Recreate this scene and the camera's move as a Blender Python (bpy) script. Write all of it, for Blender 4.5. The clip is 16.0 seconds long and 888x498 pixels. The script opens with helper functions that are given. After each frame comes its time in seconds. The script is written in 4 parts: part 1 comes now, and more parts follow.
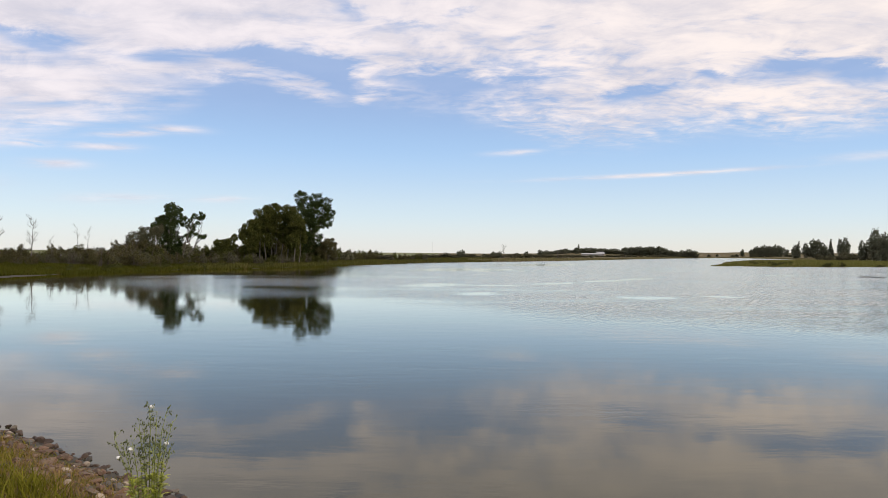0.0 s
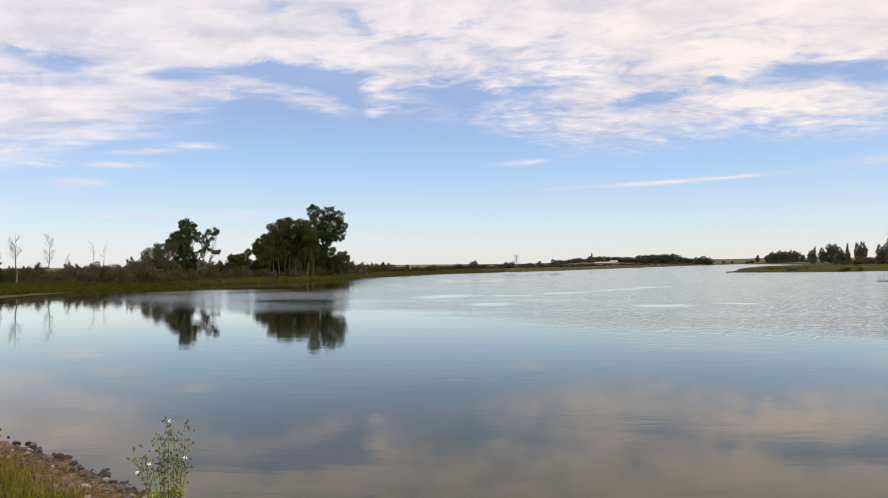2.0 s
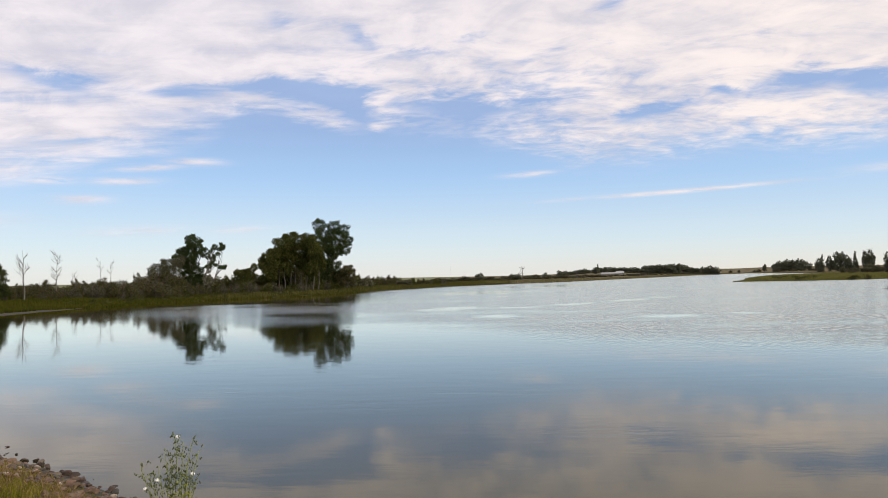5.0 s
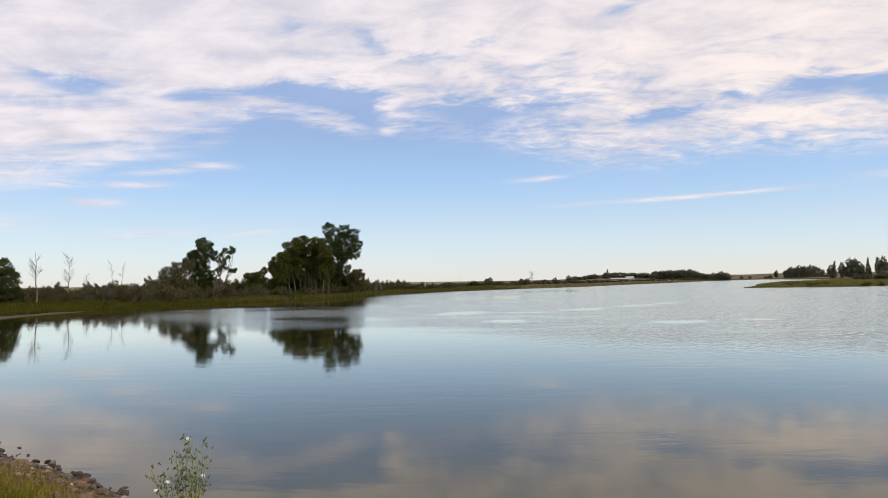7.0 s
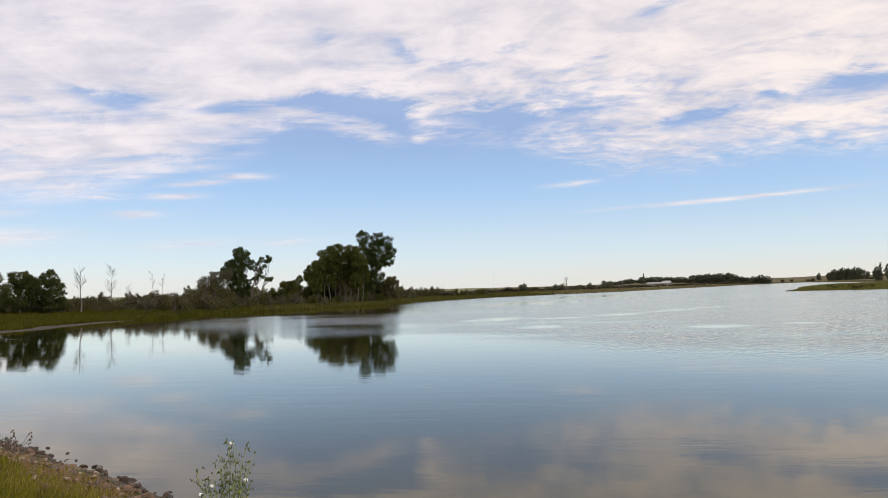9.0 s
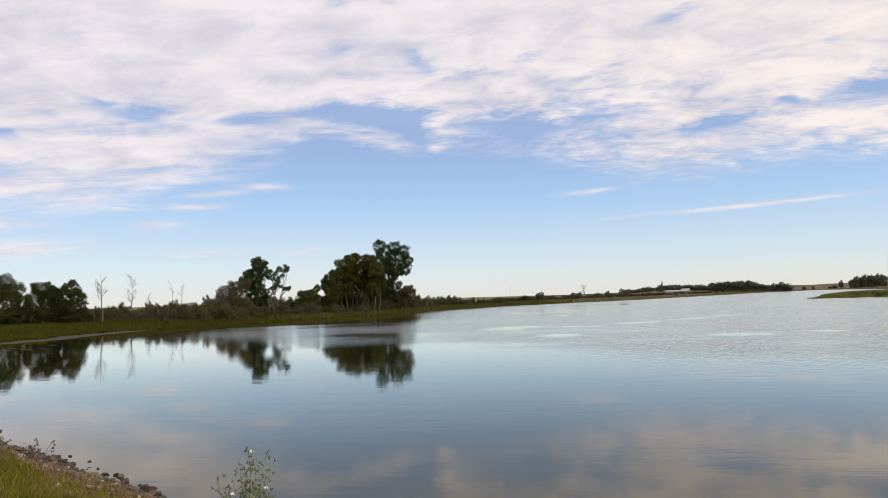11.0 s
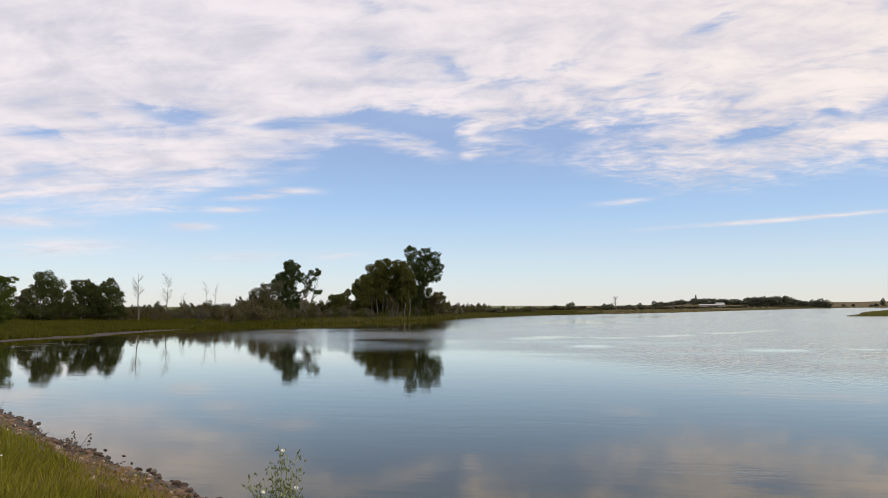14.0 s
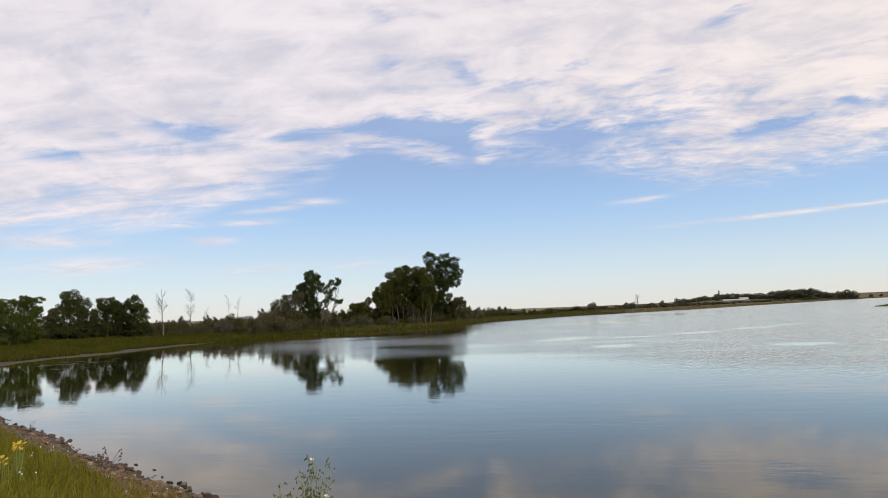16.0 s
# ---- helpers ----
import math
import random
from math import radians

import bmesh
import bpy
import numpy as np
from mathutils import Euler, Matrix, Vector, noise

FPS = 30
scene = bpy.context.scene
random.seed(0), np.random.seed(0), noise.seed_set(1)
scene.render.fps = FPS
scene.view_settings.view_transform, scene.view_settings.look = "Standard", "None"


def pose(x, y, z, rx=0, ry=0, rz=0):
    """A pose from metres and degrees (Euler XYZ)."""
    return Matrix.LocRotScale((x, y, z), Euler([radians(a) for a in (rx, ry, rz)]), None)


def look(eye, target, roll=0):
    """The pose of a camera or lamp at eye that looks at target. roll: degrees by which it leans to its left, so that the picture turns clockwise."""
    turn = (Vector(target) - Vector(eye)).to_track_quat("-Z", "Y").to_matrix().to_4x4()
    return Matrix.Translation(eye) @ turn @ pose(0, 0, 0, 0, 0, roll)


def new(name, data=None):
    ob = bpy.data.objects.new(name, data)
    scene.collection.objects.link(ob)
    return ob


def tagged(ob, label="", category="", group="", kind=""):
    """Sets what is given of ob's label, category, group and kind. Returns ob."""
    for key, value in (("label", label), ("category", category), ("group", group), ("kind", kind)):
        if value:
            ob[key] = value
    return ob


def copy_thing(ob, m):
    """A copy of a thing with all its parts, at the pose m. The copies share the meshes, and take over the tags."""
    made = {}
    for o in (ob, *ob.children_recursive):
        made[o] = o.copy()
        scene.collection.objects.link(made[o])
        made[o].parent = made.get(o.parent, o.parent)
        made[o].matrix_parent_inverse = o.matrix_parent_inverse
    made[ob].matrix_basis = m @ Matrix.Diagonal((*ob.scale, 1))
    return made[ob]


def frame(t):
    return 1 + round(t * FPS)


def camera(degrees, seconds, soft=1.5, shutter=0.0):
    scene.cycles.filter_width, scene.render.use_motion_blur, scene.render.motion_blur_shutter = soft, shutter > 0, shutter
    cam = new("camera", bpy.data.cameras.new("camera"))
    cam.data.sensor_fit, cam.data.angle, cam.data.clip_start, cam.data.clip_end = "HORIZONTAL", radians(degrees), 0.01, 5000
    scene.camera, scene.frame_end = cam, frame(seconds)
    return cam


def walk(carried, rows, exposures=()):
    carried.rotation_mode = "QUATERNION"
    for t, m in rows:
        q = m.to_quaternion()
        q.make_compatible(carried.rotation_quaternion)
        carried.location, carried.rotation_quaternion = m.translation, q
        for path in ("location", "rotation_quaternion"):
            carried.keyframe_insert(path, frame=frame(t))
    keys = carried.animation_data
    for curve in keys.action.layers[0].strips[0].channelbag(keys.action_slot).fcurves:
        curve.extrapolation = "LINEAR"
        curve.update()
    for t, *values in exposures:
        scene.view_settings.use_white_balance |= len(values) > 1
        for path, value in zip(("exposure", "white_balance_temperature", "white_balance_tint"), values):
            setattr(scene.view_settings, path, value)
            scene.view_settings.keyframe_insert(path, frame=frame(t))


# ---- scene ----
cam = camera(66.33, 16.0, soft=0.85)
PATH = [
    (0, -0, 0, 3.3, 90.37, -0.45, -0.003),
    (0.5, -0.005, 0, 3.297, 90.765, -0.302, 0.315),
    (1, -0.005, 0, 3.297, 90.92, -0.076, 0.334),
    (1.5, -0.013, 0, 3.292, 91.324, 0.205, 0.894),
    (2, -0.016, 0, 3.291, 91.321, 0.536, 1.072),
    (2.5, -0.019, 0, 3.289, 91.558, 0.911, 1.271),
    (3, -0.02, 0, 3.289, 91.736, 1.109, 1.336),
    (3.5, -0.023, 0, 3.287, 92.081, 1.164, 1.546),
    (4, -0.022, 0, 3.288, 92.193, 1.193, 1.522),
    (6.5, -0.029, 0, 3.284, 92.725, 1.036, 1.96),
    (7, -0.034, 0, 3.281, 92.777, 0.882, 2.331),
    (7.5, -0.042, 0, 3.276, 92.829, 0.745, 2.839),
    (8, -0.05, 0, 3.272, 92.939, 0.852, 3.366),
    (8.5, -0.065, 0, 3.263, 93.145, 1.15, 4.389),
    (9, -0.077, 0, 3.257, 93.394, 1.477, 5.169),
    (11.5, -0.102, 0, 3.243, 94.229, 1.532, 6.866),
    (12, -0.107, 0, 3.24, 94.273, 1.301, 7.191),
    (12.5, -0.111, 0, 3.237, 94.462, 0.909, 7.469),
    (13, -0.118, 0, 3.233, 94.455, 0.471, 7.889),
    (13.5, -0.128, 0, 3.228, 94.72, 0.262, 8.492),
    (14, -0.137, 0, 3.223, 94.823, 0.167, 9.072),
    (14.5, -0.146, 0, 3.218, 95.024, 0.368, 9.686),
    (15, -0.152, 0, 3.214, 95.136, 0.8, 10.174),
    (15.5, -0.155, 0, 3.213, 95.24, 1.542, 10.424),
    (16, -0.16, 0, 3.21, 95.294, 2.209, 10.814),
]
walk(cam, [(t, pose(x, y, z, rx, ry, rz)) for t, x, y, z, rx, ry, rz in PATH],
     exposures=[(0, 0.03), (4, 0.02), (9, 0.0), (16, -0.04)])

# ---- world, sun, exposure ----
SUN_AZ, SUN_EL = 112.0, 32.0          # degrees clockwise from +y, above the horizon


class Nodes:
    """Short calls for a node tree."""

    def __init__(self, tree):
        self.tree = tree
        tree.nodes.clear()

    def add(self, kind):
        return self.tree.nodes.new(kind)

    def put(self, socket, v):
        if isinstance(v, bpy.types.NodeSocket):
            self.tree.links.new(v, socket)
        elif isinstance(v, tuple) and len(v) == 3 and socket.type == "RGBA":
            socket.default_value = (*v, 1)
        else:
            socket.default_value = v

    def math(self, op, a, b=0.0, c=0.0, clamp=False):
        n = self.add("ShaderNodeMath")
        n.operation, n.use_clamp = op, clamp
        for s, v in zip(n.inputs, (a, b, c)):
            self.put(s, v)
        return n.outputs[0]

    def vmath(self, op, a, b=(0, 0, 0)):
        n = self.add("ShaderNodeVectorMath")
        n.operation = op
        self.put(n.inputs[0], a)
        self.put(n.inputs[1], b)
        return n.outputs["Value"] if op in ("DOT_PRODUCT", "LENGTH", "DISTANCE") else n.outputs["Vector"]

    def step(self, v, lo, hi, a=0.0, b=1.0):
        n = self.add("ShaderNodeMapRange")
        n.interpolation_type = "SMOOTHSTEP"
        for s, x in zip(n.inputs, (v, lo, hi, a, b)):
            self.put(s, x)
        return n.outputs[0]

    def noise(self, vec, scale, detail=4.0, rough=0.55, distort=0.0):
        n = self.add("ShaderNodeTexNoise")
        self.put(n.inputs["Vector"], vec)
        n.inputs["Scale"].default_value = scale
        n.inputs["Detail"].default_value = detail
        n.inputs["Roughness"].default_value = rough
        n.inputs["Distortion"].default_value = distort
        return n.outputs["Fac"]

    def mix(self, f, a, b):
        n = self.add("ShaderNodeMix")
        n.data_type = "RGBA"
        self.put(n.inputs[0], f)
        self.put(n.inputs[6], a)
        self.put(n.inputs[7], b)
        return n.outputs[2]

    def join(self, x, y, z):
        n = self.add("ShaderNodeCombineXYZ")
        for s, v in zip(n.inputs, (x, y, z)):
            self.put(s, v)
        return n.outputs[0]

    def split(self, v):
        n = self.add("ShaderNodeSeparateXYZ")
        self.put(n.inputs[0], v)
        return n.outputs


# bearing (degrees) and height of the cloud deck's lower edge
EDGE = [(-60, 5.8), (-44, 5.6), (-38, 6.0), (-33, 6.9), (-27, 8.5), (-22, 10.4), (-18.7, 11.8), (-16.5, 13.4), (-12.5, 14.1), (-10.0, 13.7), (-7.8, 12.6),
        (-6.0, 11.6), (-4.1, 11.7), (0.7, 10.9), (5.4, 9.8), (10, 8.5), (15, 8.6), (19, 9.0), (23, 9.2), (27, 8.4), (33, 8.5), (60, 9.0)]
# bearing, height, half widths (degrees), tilt, amount
GAPS = [(-21.5, 15.0, 4.0, 0.5, 0.08, 0.6), (-8.8, 14.8, 1.6, 1.1, 0.0, 0.5), (-14.0, 15.6, 4.5, 0.7, 0.03, 0.7), (-31.5, 14.9, 3.0, 0.7, -0.10, 0.75), (-36.0, 14.0, 2.5, 0.5, -0.2, 0.4), (-34.7, 12.2, 3.0, 0.4, 0.0, 0.2),
        (27.5, 14.0, 4.5, 0.9, 0.05, 0.7), (32.5, 13.0, 3.0, 1.0, -0.1, 0.75), (21.0, 14.0, 1.0, 0.5, 0.0, 0.6), (14.7, 12.8, 2.6, 0.6, 0.12, 0.7), (-8.6, 19.8, 1.8, 0.9, -0.35, 0.42),
        (-15.2, 20.6, 0.9, 1.0, 0.0, 0.25), (-3.0, 18.4, 3.5, 0.5, 0.05, 0.4), (13.6, 21.3, 2.2, 0.8, 0.2, 0.65), (-34.7, 23.3, 0.8, 0.6, 0.0, 0.5), (-16.0, 24.6, 1.0, 1.0, 0.0, 0.35),
        (-28.0, 17.0, 3.0, 0.4, 0.1, 0.3), (1.5, 19.4, 2.0, 0.5, 0.2, 0.4), (-3.0, 14.6, 3.5, 0.8, -0.1, 0.30), (4.0, 14.0, 4.0, 0.6, 0.05, 0.25), (-41, 12.5, 3.0, 0.5, -0.1, 0.5),
        (1.0, 14.4, 5.0, 2.3, -0.05, 0.42), (8.5, 14.6, 4.5, 2.0, 0.1, 0.30), (8.0, 18.5, 6.0, 1.0, 0.1, 0.18), (-24.0, 13.2, 6.0, 0.5, 0.0, 0.3), (-33.0, 10.4, 5.0, 0.4, 0.05, 0.35)]
STREAKS = [(17.5, 6.45, 8.0, 0.16, 0.028, 0.92), (5.8, 8.45, 1.9, 0.20, 0.045, 0.85), (-25.0, 8.9, 2.4, 0.22, 0.10, 0.92), (-21.6, 9.5, 1.9, 0.28, 0.02, 0.92),
           (-32.2, 7.7, 2.3, 0.30, 0.02, 0.85), (-29.7, 6.35, 1.8, 0.30, 0.03, 0.85), (-26.8, 7.8, 2.2, 0.28, 0.03, 0.85), (-30.5, 9.2, 2.5, 0.25, 0.05, 0.85),
           (-18.0, 4.2, 2.2, 0.25, 0.04, 0.5), (-25.8, 4.0, 3.5, 0.35, 0.04, 0.5), (-41, 6.2, 3.6, 0.48, 0.03, 0.85), (-39.0, 4.4, 4.2, 0.60, 0.06, 0.8),
           (32.4, 7.2, 3.0, 0.30, 0.02, 0.4), (-12.6, 13.5, 3.8, 0.62, -0.20, 0.8), (-17.5, 14.5, 3.6, 0.7, -0.12, 0.85), (-10.3, 12.8, 1.4, 0.4, 0.05, 0.92), (-6.4, 12.8, 1.3, 0.5, 0.0, 0.85)]
CLOUD_COOL, CLOUD_WARM, CLOUD_GREY = (9.4, 8.65, 8.9), (10.3, 9.1, 8.5), (5.6, 5.6, 6.6)


def make_world():
    world = bpy.data.worlds.new("sky")
    world.use_nodes = True
    scene.world = world
    k = Nodes(world.node_tree)
    sky = k.add("ShaderNodeTexSky")
    sky.sky_type, sky.sun_disc, sky.sun_elevation, sky.sun_rotation = "NISHITA", False, radians(SUN_EL), radians(SUN_AZ)
    sky.altitude, sky.air_density, sky.dust_density, sky.ozone_density = 300, 1.0, 0.6, 2.0
    d = k.add("ShaderNodeTexCoord").outputs["Generated"]
    x, y, z = k.split(d)
    az = k.math("DEGREES", k.math("ARCTAN2", x, y))
    el = k.math("DEGREES", k.math("ARCSINE", z))
    # the cloud deck as a sheet overhead: nearer parts stand higher
    zz = k.math("ADD", k.math("MAXIMUM", z, 0.0), 0.17)
    px, py = k.math("DIVIDE", x, zz), k.math("DIVIDE", y, zz)
    flat = k.join(px, k.math("ADD", py, k.math("MULTIPLY", px, 0.10)), 0.0)
    big = k.noise(k.vmath("MULTIPLY", flat, (0.7, 1.0, 1.0)), 1.6, 5.0, 0.6, 0.5)
    fine = k.noise(k.vmath("MULTIPLY", flat, (0.75, 1.0, 1.0)), 6.0, 6.0, 0.62, 0.7)
    ripple = k.noise(k.vmath("MULTIPLY", flat, (1.0, 1.7, 1.0)), 13.0, 4.0, 0.5, 0.7)
    comb = k.noise(k.join(k.math("MULTIPLY", px, 0.30), k.math("SUBTRACT", py, k.math("MULTIPLY", px, 0.16)), 0.0), 6.5, 6.0, 0.56, 0.35)
    leftward = k.step(az, -4.0, -22.0)
    ramp = k.add("ShaderNodeValToRGB")
    ramp.color_ramp.interpolation = "LINEAR"
    stops = ramp.color_ramp.elements
    for i, (a0, e0) in enumerate(EDGE):
        s = stops[i] if i < 2 else stops.new((a0 + 60) / 120)
        s.position, s.color = (a0 + 60) / 120, (e0 / 20, e0 / 20, e0 / 20, 1)
    drift = k.math("ADD", az, k.math("ADD", k.math("MULTIPLY", k.math("SUBTRACT", big, 0.5), 6.0), k.math("MULTIPLY", k.math("SUBTRACT", fine, 0.5), 4.0)))
    k.put(ramp.inputs[0], k.math("DIVIDE", k.math("ADD", drift, 60.0), 120.0))
    edge = k.math("ADD", k.math("MULTIPLY", ramp.outputs[0], 20.0), k.math("MULTIPLY", k.math("SUBTRACT", big, 0.5), 2.4))
    cover = k.step(k.math("SUBTRACT", el, edge), -1.4, 4.2, 0.0, 0.86)
    cover = k.math("ADD", cover, k.step(k.math("SUBTRACT", el, edge), 3.0, 12.0, 0.0, 0.26))

    torn_az = k.math("ADD", az, k.math("ADD", k.math("MULTIPLY", k.math("SUBTRACT", big, 0.5), 7.0), k.math("MULTIPLY", k.math("SUBTRACT", fine, 0.5), 3.0)))
    torn_el = k.math("ADD", el, k.math("ADD", k.math("MULTIPLY", k.math("SUBTRACT", fine, 0.5), 1.7), k.math("MULTIPLY", k.math("SUBTRACT", ripple, 0.5), 0.5)))

    def blob(a0, e0, ra, re, tilt, torn=False):
        da, de = k.math("SUBTRACT", torn_az if torn else az, a0), k.math("SUBTRACT", torn_el if torn else el, e0)
        de = k.math("SUBTRACT", de, k.math("MULTIPLY", da, tilt))
        da, de = k.math("DIVIDE", da, ra), k.math("DIVIDE", de, re)
        q = k.math("ADD", k.math("MULTIPLY", da, da), k.math("MULTIPLY", de, de))
        return k.math("POWER", 2.718, k.math("MULTIPLY", q, -1.0))

    for g in GAPS:                                  # blue gaps in the deck
        cover = k.math("SUBTRACT", cover, k.math("MULTIPLY", blob(*g[:5], True), g[5]))
    loose = k.step(cover, 0.02, 0.45)
    grain = k.math("ADD", k.math("MULTIPLY", k.math("SUBTRACT", fine, 0.5), k.math("SUBTRACT", 1.35, k.math("MULTIPLY", leftward, 0.55))), k.math("MULTIPLY", k.math("SUBTRACT", ripple, 0.5), k.math("SUBTRACT", 1.0, k.math("MULTIPLY", leftward, 0.7))))
    grain = k.math("ADD", grain, k.math("MULTIPLY", k.math("SUBTRACT", comb, 0.5), k.math("ADD", 0.25, k.math("MULTIPLY", leftward, 1.35))))
    grain = k.math("ADD", grain, k.math("MULTIPLY", k.math("SUBTRACT", big, 0.5), 0.9))
    body = k.math("ADD", cover, k.math("MULTIPLY", grain, loose))
    dense = k.step(body, 0.0, 1.0)
    thin = 0.0
    for g in STREAKS:                               # thin streaks low over the land
        thin = k.math("MAXIMUM", thin, k.math("MULTIPLY", blob(*g[:5], g[1] > 12), g[5]))
    wisp = k.noise(k.join(k.math("MULTIPLY", az, 0.10), k.math("MULTIPLY", el, 0.8), 0.0), 3.0, 5.0, 0.6, 0.5)
    thin = k.math("MULTIPLY", thin, k.step(wisp, 0.22, 0.58))
    mask = k.math("MAXIMUM", k.math("MAXIMUM", dense, thin), k.step(el, 9.0, 16.0, 0.0, 0.12))
    mask = k.math("MULTIPLY", mask, k.step(el, 0.2, 3.0), clamp=True)
    # white with soft grey undersides, warmer towards the sun
    shade = k.step(k.math("ADD", k.math("MULTIPLY", fine, 0.35), k.math("ADD", k.math("MULTIPLY", comb, 0.25), k.math("MULTIPLY", k.noise(flat, 2.6, 5.0, 0.6), 0.4))), 0.38, 0.60)
    white = k.mix(k.step(az, -25.0, 35.0), CLOUD_COOL, CLOUD_WARM)
    cloud = k.mix(shade, k.mix(0.66, white, CLOUD_GREY), white)
    # clear air: deep blue above, paling to a bright haze
    clear = k.mix(k.step(el, 1.5, 9.0), (7.4, 8.6, 9.3), (4.5, 6.65, 9.7))
    clear = k.mix(k.step(el, 7.0, 14.0), clear, (3.15, 4.7, 7.9))
    clear = k.mix(k.step(el, 14.0, 60.0), clear, (1.6, 2.8, 6.0))
    clear = k.mix(k.step(el, -0.5, 3.4, 1.0, 0.0), clear, k.mix(k.step(az, -10.0, 30.0), (8.6, 8.45, 8.2), (8.9, 8.5, 7.7)))
    clear = k.mix(0.82, sky.outputs[0], clear)
    col = k.mix(k.math("MULTIPLY", mask, 0.95), clear, cloud)
    bg = k.add("ShaderNodeBackground")
    k.put(bg.inputs[0], col)
    bg.inputs[1].default_value = 0.10
    k.put(k.add("ShaderNodeOutputWorld").inputs[0], bg.outputs[0])


make_world()

sun = new("sun", bpy.data.lights.new("sun", "SUN"))
sun.data.energy, sun.data.angle, sun.data.color = 1.9, radians(6.0), (1.0, 0.91, 0.77)
a, e = radians(SUN_AZ), radians(SUN_EL)
sun.matrix_world = look((60 * math.sin(a), 60 * math.cos(a), 60), (60 * math.sin(a) - math.sin(a) * math.cos(e), 60 * math.cos(a) - math.cos(a) * math.cos(e), 60 - math.sin(e)))


# ---- materials ----
def material(name, build):
    m = bpy.data.materials.new(name)
    m.use_nodes = True
    k = Nodes(m.node_tree)
    out, b = k.add("ShaderNodeOutputMaterial"), k.add("ShaderNodeBsdfPrincipled")
    k.put(out.inputs[0], b.outputs[0])
    k.out = out
    build(k, b)
    return m


def place(k):
    return k.add("ShaderNodeNewGeometry").outputs["Position"]


def bump(k, b, height, strength, distance):
    n = k.add("ShaderNodeBump")
    n.inputs["Strength"].default_value = strength
    n.inputs["Distance"].default_value = distance
    k.put(n.inputs["Height"], height)
    k.put(b.inputs["Normal"], n.outputs[0])
    k.put(b.inputs["Coat Normal"], n.outputs[0])


def leafy(name, dark, light, warm=None):
    def build(k, b):
        isl = k.add("ShaderNodeNewGeometry").outputs["Random Per Island"]
        patch = k.noise(place(k), 0.45, 3.0)
        patch = k.math("ADD", k.math("MULTIPLY", patch, 0.6), k.math("MULTIPLY", k.noise(place(k), 0.07, 3.0), 0.45))
        f = k.math("ADD", k.math("MULTIPLY", isl, 0.6), k.math("MULTIPLY", k.math("SUBTRACT", patch, 0.3), 0.9), clamp=True)
        col = k.mix(f, dark, light)
        if warm:
            col = k.mix(k.step(k.noise(place(k), 0.9, 2.0), 0.55, 0.75), col, warm)
        k.put(b.inputs["Base Color"], col)
        b.inputs["Roughness"].default_value = 0.7
        b.inputs["Specular IOR Level"].default_value = 0.06
        thin = k.add("ShaderNodeBsdfTranslucent")
        k.put(thin.inputs[0], col)
        both = k.add("ShaderNodeMixShader")
        both.inputs[0].default_value = 0.25
        k.put(both.inputs[1], b.outputs[0])
        k.put(both.inputs[2], thin.outputs[0])
        k.put(k.out.inputs[0], both.outputs[0])
    return material(name, build)


def bark(name, dark, light, scale=6.0):
    def build(k, b):
        p = k.vmath("MULTIPLY", place(k), (1.0, 1.0, 0.25))
        n = k.noise(p, scale, 5.0, 0.65)
        k.put(b.inputs["Base Color"], k.mix(k.step(n, 0.3, 0.7), dark, light))
        b.inputs["Roughness"].default_value = 0.9
        bump(k, b, n, 0.5, 0.03)
    return material(name, build)


def plain(name, col, rough=0.7, var=0.25, scale=8.0):
    def build(k, b):
        n = k.noise(place(k), scale, 4.0)
        k.put(b.inputs["Base Color"], k.mix(n, tuple(c * (1 - var) for c in col), tuple(min(1, c * (1 + var)) for c in col)))
        b.inputs["Roughness"].default_value = rough
    return material(name, build)


def build_ground(k, b):
    p = place(k)
    z = k.split(p)[2]
    broad, fine, grit = k.noise(p, 0.06, 4.0), k.noise(p, 1.3, 5.0), k.noise(p, 14.0, 4.0)
    grass = k.mix(fine, (0.035, 0.045, 0.012), (0.10, 0.105, 0.03))
    grass = k.mix(k.step(broad, 0.45, 0.62), grass, (0.098, 0.098, 0.034))
    mud = k.mix(fine, (0.042, 0.037, 0.030), (0.088, 0.078, 0.064))
    field = k.mix(k.step(k.noise(p, 0.012, 4.0), 0.40, 0.60), (0.125, 0.142, 0.064), (0.225, 0.222, 0.118))
    grass = k.mix(k.step(k.split(p)[1], 330.0, 480.0), grass, field)
    lvl = k.math("ADD", z, k.math("MULTIPLY", k.math("SUBTRACT", fine, 0.5), 0.12))
    thatch = k.mix(grit, (0.05, 0.034, 0.015), (0.15, 0.105, 0.046))     # dry litter on the near bank
    grass = k.mix(k.math("MULTIPLY", k.step(k.split(p)[0], -12.0, -8.0), k.step(fine, 0.30, 0.55)), grass, thatch)
    k.put(b.inputs["Base Color"], k.mix(k.step(lvl, 0.10, 0.24), mud, grass))
    b.inputs["Roughness"].default_value = 0.92
    b.inputs["Specular IOR Level"].default_value = 0.15
    bump(k, b, k.math("ADD", grit, k.math("MULTIPLY", fine, 2.0)), 0.6, 0.04)


